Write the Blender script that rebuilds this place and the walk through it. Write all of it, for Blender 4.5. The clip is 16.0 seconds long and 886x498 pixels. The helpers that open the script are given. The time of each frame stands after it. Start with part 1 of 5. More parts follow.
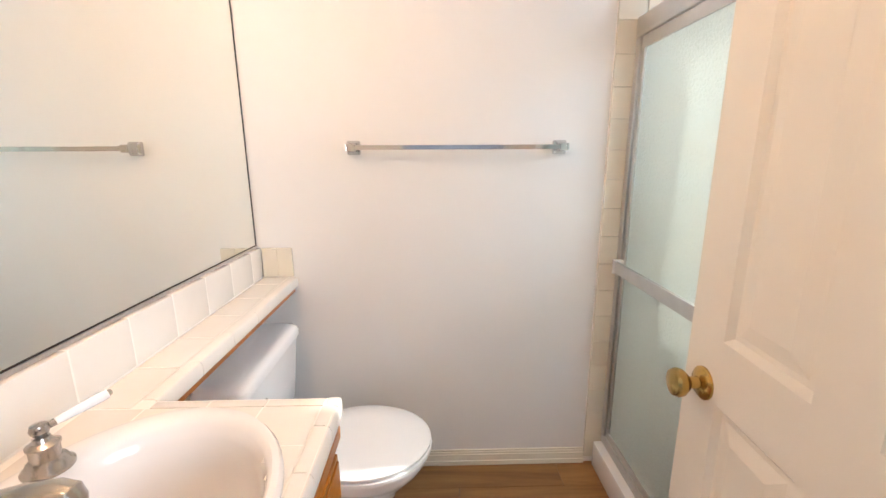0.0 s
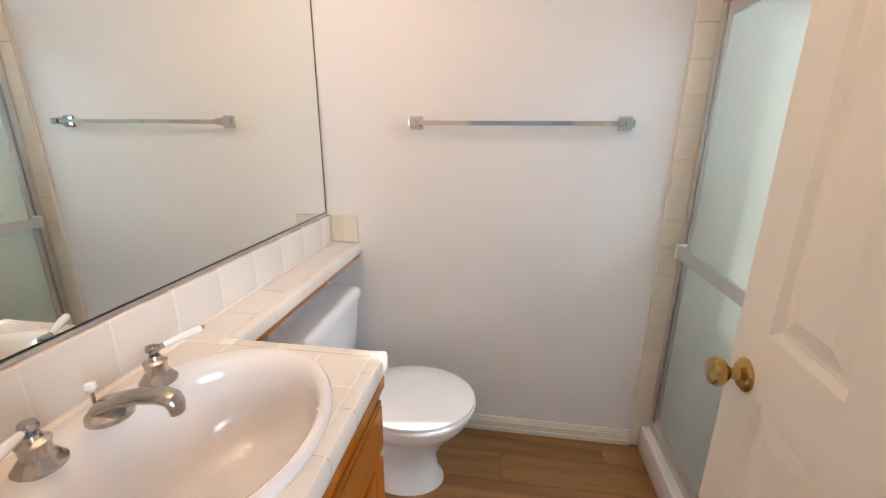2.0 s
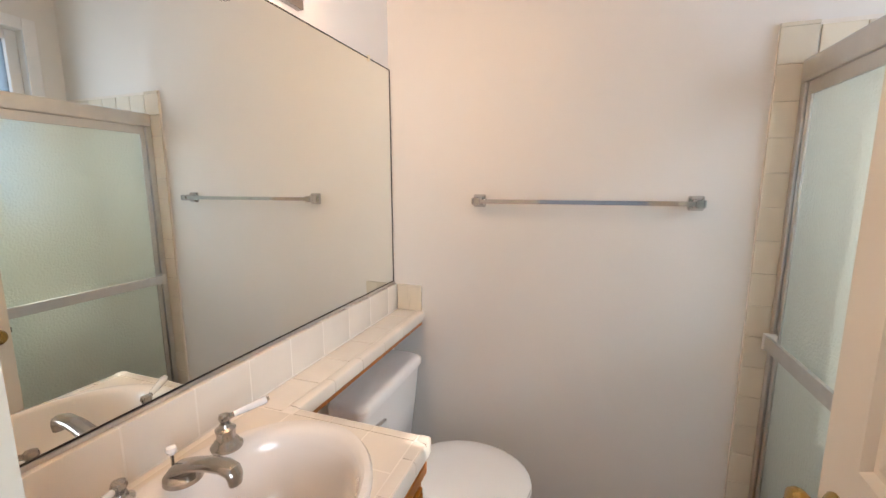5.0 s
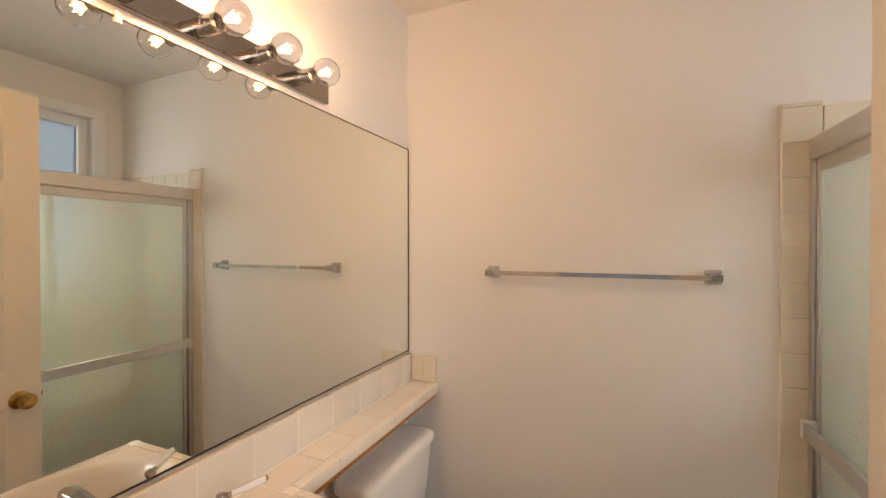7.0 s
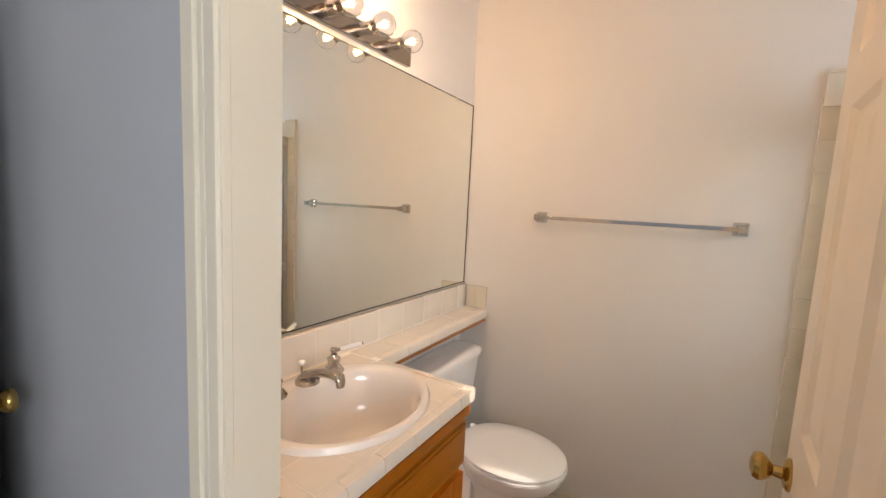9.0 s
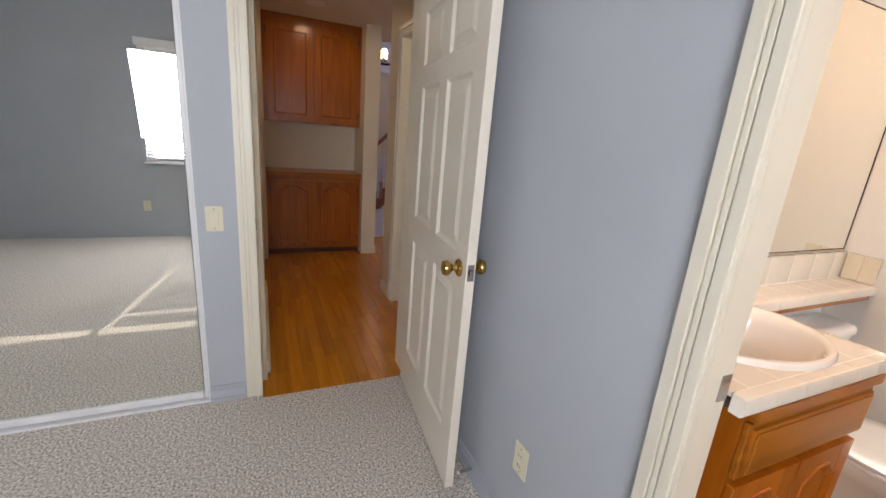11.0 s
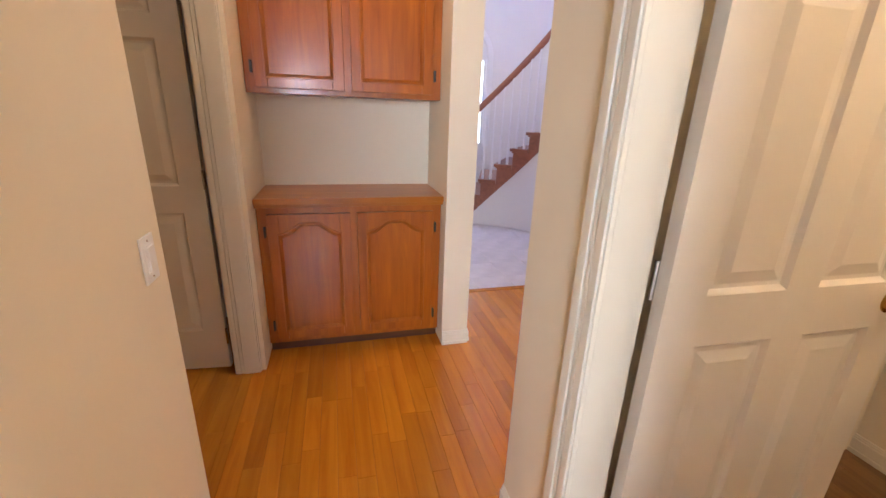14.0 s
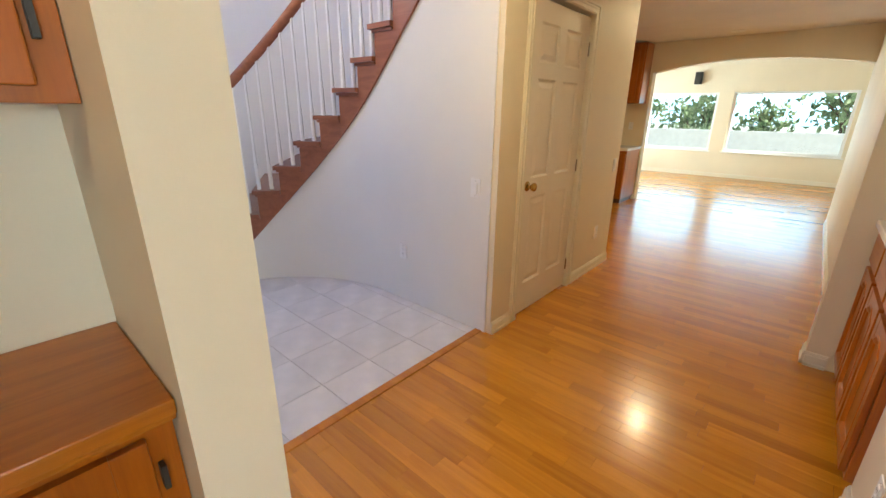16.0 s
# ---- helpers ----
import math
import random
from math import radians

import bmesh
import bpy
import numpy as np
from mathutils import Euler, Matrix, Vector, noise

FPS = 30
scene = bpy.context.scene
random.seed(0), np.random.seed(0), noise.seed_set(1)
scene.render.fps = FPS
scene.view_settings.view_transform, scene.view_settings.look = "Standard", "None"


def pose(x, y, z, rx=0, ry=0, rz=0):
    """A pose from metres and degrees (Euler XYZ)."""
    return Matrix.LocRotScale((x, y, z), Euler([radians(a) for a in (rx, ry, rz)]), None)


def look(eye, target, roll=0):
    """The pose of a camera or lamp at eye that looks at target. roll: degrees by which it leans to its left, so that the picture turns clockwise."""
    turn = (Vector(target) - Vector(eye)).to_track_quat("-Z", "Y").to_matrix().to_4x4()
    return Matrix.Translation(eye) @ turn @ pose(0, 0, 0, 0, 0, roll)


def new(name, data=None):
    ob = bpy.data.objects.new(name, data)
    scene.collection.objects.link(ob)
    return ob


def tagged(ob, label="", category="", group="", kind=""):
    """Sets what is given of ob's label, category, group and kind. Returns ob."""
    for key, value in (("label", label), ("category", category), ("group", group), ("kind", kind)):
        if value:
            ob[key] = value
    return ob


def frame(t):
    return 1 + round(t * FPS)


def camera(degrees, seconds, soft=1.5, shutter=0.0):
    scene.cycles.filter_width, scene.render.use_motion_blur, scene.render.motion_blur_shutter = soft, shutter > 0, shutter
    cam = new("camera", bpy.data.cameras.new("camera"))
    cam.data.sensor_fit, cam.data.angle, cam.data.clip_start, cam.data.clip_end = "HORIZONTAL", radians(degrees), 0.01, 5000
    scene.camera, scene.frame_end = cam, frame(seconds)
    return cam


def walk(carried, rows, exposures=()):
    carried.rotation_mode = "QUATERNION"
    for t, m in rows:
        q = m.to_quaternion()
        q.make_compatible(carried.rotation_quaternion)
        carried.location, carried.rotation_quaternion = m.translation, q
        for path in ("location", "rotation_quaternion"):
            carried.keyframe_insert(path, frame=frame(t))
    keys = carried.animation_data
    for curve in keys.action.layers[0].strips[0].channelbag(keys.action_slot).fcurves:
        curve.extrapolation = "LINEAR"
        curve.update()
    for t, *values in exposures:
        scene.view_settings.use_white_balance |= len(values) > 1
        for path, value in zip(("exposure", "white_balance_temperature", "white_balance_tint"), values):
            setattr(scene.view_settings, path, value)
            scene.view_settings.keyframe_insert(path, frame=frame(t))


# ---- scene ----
cam = camera(94.5, 16.0)
PATH = [
    (0, (0.122, 0.103, 1.378), (0.168, 2.054, 0.94), -0.3),
    (0.5, (0.129, 0.101, 1.376), (0.126, 2.039, 0.88), 0.0),
    (1, (0.136, 0.084, 1.371), (0.048, 2.014, 0.854), 0.4),
    (1.5, (0.152, 0.052, 1.379), (-0.034, 1.968, 0.835), 0.5),
    (2, (0.176, 0.053, 1.391), (-0.106, 1.951, 0.828), 0.4),
    (2.5, (0.17, 0.088, 1.389), (-0.216, 1.972, 0.841), 0.1),
    (3, (0.193, 0.108, 1.392), (-0.298, 1.973, 0.862), -0.1),
    (3.5, (0.22, 0.098, 1.398), (-0.345, 1.954, 0.91), 0.2),
    (5.8, (0.275, 0.032, 1.503), (-0.427, 1.899, 1.345), -0.0),
    (6, (0.288, 0.036, 1.499), (-0.429, 1.9, 1.388), 0.1),
    (6.5, (0.295, 0.039, 1.508), (-0.456, 1.892, 1.465), -0.1),
    (7, (0.301, 0.044, 1.517), (-0.489, 1.881, 1.501), 0.0),
    (7.5, (0.307, 0.034, 1.512), (-0.52, 1.855, 1.482), 0.3),
    (8, (0.316, -0.006, 1.504), (-0.539, 1.8, 1.408), 0.7),
    (8.2, (0.324, -0.034, 1.495), (-0.542, 1.765, 1.369), 1.0),
    (10.3, (0.598, -0.56, 1.419), (-0.944, 0.629, 0.963), 4.6),
    (10.5, (0.57, -0.595, 1.416), (-1.06, 0.46, 0.937), 4.7),
    (11, (0.337, -0.677, 1.385), (-1.422, 0.118, 0.858), 4.7),
    (11.5, (0.007, -0.641, 1.385), (-1.805, -0.027, 0.8), 3.3),
    (12, (-0.388, -0.611, 1.371), (-2.212, -0.055, 0.765), 3.4),
    (12.5, (-0.791, -0.539, 1.373), (-2.616, -0.029, 0.735), 2.6),
    (13, (-1.246, -0.468, 1.365), (-3.067, 0.044, 0.73), 3.2),
    (13.5, (-1.653, -0.275, 1.344), (-3.506, 0.158, 0.727), 2.5),
    (14, (-2.109, -0.236, 1.343), (-3.944, 0.252, 0.715), 2.0),
    (14.5, (-2.529, -0.116, 1.39), (-4.341, 0.432, 0.745), 1.3),
    (15, (-2.952, 0.006, 1.417), (-4.687, 0.742, 0.746), 0.5),
    (15.5, (-3.296, 0.09, 1.399), (-4.823, 1.201, 0.74), 0.2),
    (16, (-3.515, 0.197, 1.403), (-4.77, 1.618, 0.766), 0.5),
]
EXPOSURES = [(0, -0.05, 6100, 10), (1, -0.3, 6000, 10), (3.5, -0.45, 5900, 9), (5.8, -0.75, 7000, 13), (7, -0.95, 8000, 16), (8.2, -0.95, 7800, 15),
             (10.3, -0.3, 6600, 12), (11, -0.35, 7000, 14), (12, 0.05, 7400, 13), (13, 0.6, 9400, 22), (13.5, 1.15, 8900, 24), (14, 1.4, 6100, 12), (14.5, 1.35, 5800, 9), (15, 1.5, 6000, 8), (15.5, 1.45, 6500, -2), (16, 1.25, 6500, -6)]
walk(cam, [(t, look(eye, target, roll)) for t, eye, target, roll in PATH], EXPOSURES)

# ---- light ----
world = bpy.data.worlds.new("world")
scene.world = world
world.use_nodes = True
wn = world.node_tree
sky = wn.nodes.new("ShaderNodeTexSky")
sky.sky_type = "NISHITA"
sky.sun_disc = False
sky.sun_elevation = radians(37)
sky.sun_rotation = radians(81.5)
wn.links.new(sky.outputs[0], wn.nodes["Background"].inputs[0])
wn.nodes["Background"].inputs[1].default_value = 0.12


def lamp(name, kind, m, energy, colour, size=0.1, size_y=None):
    data = bpy.data.lights.new(name, kind)
    data.energy, data.color = energy, colour
    if kind == "AREA":
        data.size = size
        if size_y:
            data.shape, data.size_y = "RECTANGLE", size_y
    elif kind == "SUN":
        data.angle = radians(size)
    else:
        data.shadow_soft_size = size
    ob = new(name, data)
    ob.matrix_world = m
    return ob


SKYLIGHT = (0.82, 0.9, 1.0)
BULB = (1.0, 0.62, 0.36)
lamp("sun", "SUN", look((0, 0, 0), (-0.780, -0.117, -0.594)), 5.0, (1.0, 0.95, 0.86), 0.5)
lamp("bedroom_window_light", "AREA", look((1.66, -1.28, 1.45), (0, -1.2, 1.0)), 88, SKYLIGHT, 1.2, 1.1)
lamp("bath_window_light", "AREA", look((1.70, 1.09, 1.80), (0.2, 1.09, 1.80)), 56, SKYLIGHT, 1.1, 1.3)
# unseen blue fill added for the foyer walls; no window is built here
lamp("foyer_fill_light", "AREA", look((-7.9, 0.1, 3.6), (-5.2, 1.6, 1.0)), 36, (0.33, 0.47, 1.0), 1.6, 2.2)
for x, w in ((-6.12, 1.35), (-4.11, 1.9)):
    lamp("family_window_light", "AREA", look((x, 11.62, 1.22), (x, 6, 0.6)), 2.4 * w, (0.36, 0.62, 1.0), w, 1.2)
lamp("family_side_light", "AREA", look((-8.16, 9.7, 1.3), (-4, 9.7, 1.0)), 52, (0.86, 0.93, 1.0), 2.4, 1.5)
BATH_BULBS = [0.36, 0.506, 0.652, 0.798, 0.943]
for y in BATH_BULBS:
    lamp("vanity_bulb_light", "POINT", pose(-0.425, y, 1.985), 4.1, BULB, 0.006)
lamp("hall_downlight", "AREA", look((-3.86, -0.2, 2.417), (-3.86, -0.2, 0)), 2.8, (1, 0.72, 0.45), 0.1)
lamp("corridor_downlight", "AREA", look((-4.35, 1.6, 2.417), (-4.35, 1.6, 0)), 7, (1, 0.72, 0.42), 0.1)
lamp("corridor_downlight", "AREA", look((-4.51, 5.2, 2.417), (-4.51, 5.2, 0)), 12, (1, 0.74, 0.45), 0.1)
# added fill without a fixture, to brighten the small room door
lamp("small_room_fill_light", "POINT", pose(-2.2, 1.3, 2.3), 8, (1, 0.75, 0.5), 0.08)
lamp("pendant_light", "POINT", pose(-6.3, 1.08, 2.55), 9, (1, 0.8, 0.6), 0.06)


# ---- materials ----
def material(name, colour, rough=0.6, metal=0.0, vary=0.06, scale=6.0, bump=0.0, bump_scale=80.0, coat=0.0, island=0.0, objects=0.0):
    m = bpy.data.materials.new(name)
    m.use_nodes = True
    nt = m.node_tree
    b = nt.nodes["Principled BSDF"]
    b.inputs["Roughness"].default_value = rough
    b.inputs["Metallic"].default_value = metal
    b.inputs["Coat Weight"].default_value = coat
    b.inputs["Coat Roughness"].default_value = 0.12
    co = nt.nodes.new("ShaderNodeTexCoord")
    n1 = nt.nodes.new("ShaderNodeTexNoise")
    n1.inputs["Scale"].default_value = scale
    n1.inputs["Detail"].default_value = 6
    nt.links.new(co.outputs["Object"], n1.inputs["Vector"])
    ramp = nt.nodes.new("ShaderNodeMapRange")
    ramp.inputs["From Min"].default_value, ramp.inputs["From Max"].default_value = 0.3, 0.7
    ramp.inputs["To Min"].default_value, ramp.inputs["To Max"].default_value = 1 - vary, 1 + vary
    nt.links.new(n1.outputs["Fac"], ramp.inputs["Value"])
    value = ramp.outputs[0]
    for amount, source, socket in ((objects, "ShaderNodeObjectInfo", "Random"), (island, "ShaderNodeNewGeometry", "Random Per Island")):
        if amount:
            src = nt.nodes.new(source)
            r2 = nt.nodes.new("ShaderNodeMapRange")
            r2.inputs["To Min"].default_value, r2.inputs["To Max"].default_value = 1 - amount, 1 + amount
            nt.links.new(src.outputs[socket], r2.inputs["Value"])
            mul = nt.nodes.new("ShaderNodeMath")
            mul.operation = "MULTIPLY"
            nt.links.new(value, mul.inputs[0])
            nt.links.new(r2.outputs[0], mul.inputs[1])
            value = mul.outputs[0]
    mix = nt.nodes.new("ShaderNodeVectorMath")
    mix.operation = "SCALE"
    mix.inputs[0].default_value = colour
    nt.links.new(value, mix.inputs["Scale"])
    nt.links.new(mix.outputs[0], b.inputs["Base Color"])
    if bump:
        n2 = nt.nodes.new("ShaderNodeTexNoise")
        n2.inputs["Scale"].default_value = bump_scale
        n2.inputs["Detail"].default_value = 4
        nt.links.new(co.outputs["Object"], n2.inputs["Vector"])
        bp = nt.nodes.new("ShaderNodeBump")
        bp.inputs["Strength"].default_value = bump
        bp.inputs["Distance"].default_value = 0.004
        nt.links.new(n2.outputs["Fac"], bp.inputs["Height"])
        nt.links.new(bp.outputs[0], b.inputs["Normal"])
    return m


def wood(name, dark, light, rough, along=0, scale=1.0, pieces=0.0, islands=False, coat=0.2):
    """Grain that runs along the axis given (0 x, 1 y, 2 z)."""
    m = bpy.data.materials.new(name)
    m.use_nodes = True
    nt = m.node_tree
    b = nt.nodes["Principled BSDF"]
    b.inputs["Roughness"].default_value = rough
    b.inputs["Coat Weight"].default_value = coat
    b.inputs["Coat Roughness"].default_value = 0.15
    co = nt.nodes.new("ShaderNodeTexCoord")
    mp = nt.nodes.new("ShaderNodeMapping")
    s = [22 * scale] * 3
    s[along] = 1.6 * scale
    mp.inputs["Scale"].default_value = s
    nt.links.new(co.outputs["Object"], mp.inputs["Vector"])
    n1 = nt.nodes.new("ShaderNodeTexNoise")
    n1.inputs["Scale"].default_value = 1.0
    n1.inputs["Detail"].default_value = 8
    n1.inputs["Roughness"].default_value = 0.65
    n1.inputs["Distortion"].default_value = 0.6
    rnd = nt.nodes.new("ShaderNodeNewGeometry" if islands else "ShaderNodeObjectInfo")
    rsock = rnd.outputs["Random Per Island" if islands else "Random"]
    off = nt.nodes.new("ShaderNodeVectorMath")
    off.operation = "MULTIPLY_ADD"
    comb = nt.nodes.new("ShaderNodeCombineXYZ")
    for k in range(3):
        nt.links.new(rsock, comb.inputs[k])
    off.inputs[1].default_value = (37, 53, 71)
    nt.links.new(comb.outputs[0], off.inputs[0])
    nt.links.new(mp.outputs[0], off.inputs[2])
    nt.links.new(off.outputs[0], n1.inputs["Vector"])
    ramp = nt.nodes.new("ShaderNodeValToRGB")
    ramp.color_ramp.elements[0].position, ramp.color_ramp.elements[1].position = 0.32, 0.68
    ramp.color_ramp.elements[0].color, ramp.color_ramp.elements[1].color = (*dark, 1), (*light, 1)
    nt.links.new(n1.outputs["Fac"], ramp.inputs[0])
    out = ramp.outputs[0]
    if pieces:
        r2 = nt.nodes.new("ShaderNodeMapRange")
        r2.inputs["To Min"].default_value, r2.inputs["To Max"].default_value = 1 - pieces, 1 + pieces
        nt.links.new(rsock, r2.inputs["Value"])
        mul = nt.nodes.new("ShaderNodeVectorMath")
        mul.operation = "SCALE"
        nt.links.new(out, mul.inputs[0])
        nt.links.new(r2.outputs[0], mul.inputs["Scale"])
        out = mul.outputs[0]
    nt.links.new(out, b.inputs["Base Color"])
    bp = nt.nodes.new("ShaderNodeBump")
    bp.inputs["Strength"].default_value = 0.08
    bp.inputs["Distance"].default_value = 0.002
    nt.links.new(n1.outputs["Fac"], bp.inputs["Height"])
    nt.links.new(bp.outputs[0], b.inputs["Normal"])
    return m


def glassy(name, rough, colour=(1, 1, 1), bump=0.0, scale=60.0, clear=1.0):
    m = material(name, colour, rough, bump=bump, bump_scale=scale, vary=0.0)
    b = m.node_tree.nodes["Principled BSDF"]
    b.inputs["Transmission Weight"].default_value = clear
    b.inputs["IOR"].default_value = 1.3
    return m


def emitter(name, colour, strength):
    m = bpy.data.materials.new(name)
    m.use_nodes = True
    b = m.node_tree.nodes["Principled BSDF"]
    b.inputs["Base Color"].default_value = (*colour, 1)
    b.inputs["Emission Color"].default_value = (*colour, 1)
    b.inputs["Emission Strength"].default_value = strength
    return m


M_BATH = material("white_wall_paint", (0.80, 0.78, 0.75), 0.55, vary=0.02, scale=2, bump=0.06, bump_scale=120)
M_BLUE = material("grey_blue_wall_paint", (0.46, 0.485, 0.53), 0.6, vary=0.03, scale=2, bump=0.06, bump_scale=120)
M_CREAM = material("cream_wall_paint", (0.78, 0.70, 0.55), 0.55, vary=0.03, scale=2, bump=0.06, bump_scale=120)
M_FOYER = material("pale_foyer_paint", (0.78, 0.77, 0.76), 0.6, vary=0.02, scale=2, bump=0.1, bump_scale=120)
M_CEIL = material("ceiling_paint", (0.78, 0.74, 0.70), 0.7, vary=0.03, scale=3, bump=0.25, bump_scale=70)
M_TRIM = material("white_gloss_trim", (0.77, 0.72, 0.60), 0.35, vary=0.02, scale=4)
M_DOOR = material("cream_door_paint", (0.78, 0.72, 0.62), 0.38, vary=0.025, scale=4, bump=0.05, bump_scale=60)
M_CARPET = material("beige_carpet", (0.62, 0.56, 0.505), 0.95, vary=0.65, scale=105, bump=1.0, bump_scale=300)
M_OAK = wood("honey_oak", (0.28, 0.064, 0.003), (0.45, 0.125, 0.006), 0.3, 2, 1.0, 0.06, coat=0.3)
M_OAK_Y = wood("honey_oak_top", (0.28, 0.078, 0.003), (0.45, 0.15, 0.008), 0.3, 1, 1.0, 0.05)
# oak darkened to carry the shade of toe kick recesses; tree trunks share it
M_OAK_DARK = wood("recess_shade_and_trunk_wood", (0.06, 0.02, 0.008), (0.11, 0.035, 0.012), 0.4, 1)
M_PLANK = wood("honey_floor_plank", (0.44, 0.138, 0.006), (0.60, 0.222, 0.012), 0.26, 0, 0.8, 0.15, coat=0.3)
M_PLANK_REST = wood("honey_floor_plank_far", (0.42, 0.15, 0.008), (0.58, 0.24, 0.016), 0.26, 0, 0.8, 0.16, islands=True, coat=0.3)
M_VINYL = wood("brown_vinyl_plank", (0.15, 0.066, 0.018), (0.31, 0.155, 0.05), 0.4, 0, 0.7, 0.1)
M_STAIR = wood("reddish_stair_oak", (0.22, 0.078, 0.04), (0.34, 0.125, 0.065), 0.35, 0)
M_TILE = material("cream_ceramic_tile", (0.80, 0.74, 0.66), 0.12, vary=0.03, scale=8, objects=0.03, coat=0.5)
M_STRIP = material("ivory_shower_tile", (0.74, 0.68, 0.56), 0.14, vary=0.03, scale=8, objects=0.03, coat=0.5)
M_GROUT = material("pale_grout", (0.82, 0.77, 0.70), 0.8, vary=0.06, scale=20)
M_FLOORTILE = material("pale_stone_floor_tile", (0.66, 0.62, 0.62), 0.3, vary=0.12, scale=5, objects=0.04)
M_FLOORGROUT = material("grey_floor_grout", (0.42, 0.38, 0.37), 0.8)
M_PORC = material("white_porcelain", (0.86, 0.86, 0.86), 0.08, vary=0.01, coat=0.6)
M_SINK = material("ivory_sink_porcelain", (0.84, 0.80, 0.76), 0.08, vary=0.01, coat=0.6)
M_CHROME = material("chrome", (0.6, 0.6, 0.6), 0.07, 1.0, vary=0.02)
M_NICKEL = material("brushed_nickel", (0.46, 0.43, 0.40), 0.22, 1.0, vary=0.06, scale=30)
M_BRASS = material("aged_brass", (0.52, 0.34, 0.11), 0.22, 1.0, vary=0.1, scale=40)
M_ALU = material("satin_aluminium", (0.66, 0.65, 0.63), 0.28, 1.0, vary=0.04, scale=20)
M_PLATE = material("polished_light_plate", (0.36, 0.335, 0.315), 0.09, 1.0, vary=0.03)
M_MIRROR = material("mirror_silver", (0.90, 0.925, 0.89), 0.0, 1.0, vary=0.0)
M_DARK = material("dark_edge", (0.03, 0.025, 0.022), 0.5)
M_PLASTIC = material("ivory_plastic", (0.78, 0.72, 0.56), 0.35, vary=0.02)
M_WHITE = material("white_painted_wood", (0.84, 0.84, 0.85), 0.4, vary=0.02)
M_RUBBER = material("white_rubber", (0.75, 0.73, 0.7), 0.6)
M_GLASS = glassy("clear_glass", 0.0)
M_SATIN = glassy("satin_window_glass", 0.5, (0.05, 0.062, 0.075), 0.2, 120)
M_FROST = glassy("obscure_shower_glass", 0.42, (0.86, 0.93, 0.88), 0.8, 110, 0.8)
M_FILAMENT = emitter("warm_filament", (1.0, 0.6, 0.25), 28)
M_LENS = emitter("downlight_lens", (1.0, 0.75, 0.5), 9)
M_OUT = emitter("glowing_daylight_pane", (0.80, 0.92, 1.0), 2.2)
M_GREEN = material("garden_foliage", (0.17, 0.23, 0.11), 0.7, vary=0.5, scale=9)
M_COUNTER = material("pale_counter", (0.8, 0.77, 0.72), 0.25, vary=0.03)
M_BLACK = material("black_plastic", (0.02, 0.02, 0.022), 0.4)


# ---- mesh helpers ----
def box(bm, x0, y0, z0, x1, y1, z1, bevel=0.0):
    """A box with softened edges added to bm."""
    b = bmesh.new()
    bmesh.ops.create_cube(b, size=1)
    bmesh.ops.transform(b, verts=b.verts, matrix=Matrix.Translation(((x0 + x1) / 2, (y0 + y1) / 2, (z0 + z1) / 2)) @ Matrix.Diagonal((abs(x1 - x0), abs(y1 - y0), abs(z1 - z0), 1)))
    if bevel:
        bmesh.ops.bevel(b, geom=b.edges[:], offset=bevel, segments=2, affect="EDGES", profile=0.6)
    me = bpy.data.meshes.new("tmp")
    b.to_mesh(me)
    bm.from_mesh(me)
    bpy.data.meshes.remove(me)
    b.free()
    return bm


def boxes(*items, bevel=0.0):
    bm = bmesh.new()
    for it in items:
        box(bm, *it, bevel=bevel)
    return bm


def lathe(bm, profile, m=Matrix(), n=24, sx=1.0, sy=1.0):
    """A turned shape: (radius, height) pairs about z, then placed by m."""
    rings = []
    for r, z in profile:
        rings.append([bm.verts.new(m @ Vector((r * sx * math.cos(2 * math.pi * k / n), r * sy * math.sin(2 * math.pi * k / n), z))) for k in range(n)])
    for a, b in zip(rings, rings[1:]):
        for k in range(n):
            bm.faces.new((a[k], a[(k + 1) % n], b[(k + 1) % n], b[k]))
    for ring, flip in ((rings[0], True), (rings[-1], False)):
        if (ring[0].co - ring[n // 2].co).length > 1e-5:
            bm.faces.new(ring[::-1] if flip else ring)
    return bm


def tube(bm, points, radius, n=10, squash=1.0):
    """A round bar along points; radius may be one number or one a point."""
    pts = [Vector(p) for p in points]
    rad = radius if isinstance(radius, (list, tuple)) else [radius] * len(pts)
    rings = []
    side = None
    for i, p in enumerate(pts):
        d = (pts[min(i + 1, len(pts) - 1)] - pts[max(i - 1, 0)]).normalized()
        if side is None:
            side = d.cross(Vector((0, 0, 1)))
            if side.length < 1e-3:
                side = Vector((1, 0, 0))
        side = (side - d * side.dot(d)).normalized()
        up = side.cross(d)
        rings.append([bm.verts.new(p + rad[i] * (math.cos(2 * math.pi * k / n) * side + squash * math.sin(2 * math.pi * k / n) * up)) for k in range(n)])
    for a, b in zip(rings, rings[1:]):
        for k in range(n):
            bm.faces.new((a[k], a[(k + 1) % n], b[(k + 1) % n], b[k]))
    bm.faces.new(rings[0][::-1])
    bm.faces.new(rings[-1])
    return bm


def loft(bm, loops, closed_ends=True):
    """Skins a row of loops with the same count of points."""
    rings = [[bm.verts.new(p) for p in lp] for lp in loops]
    n = len(rings[0])
    for a, b in zip(rings, rings[1:]):
        for k in range(n):
            bm.faces.new((a[k], a[(k + 1) % n], b[(k + 1) % n], b[k]))
    if closed_ends:
        bm.faces.new(rings[0][::-1])
        bm.faces.new(rings[-1])
    return bm


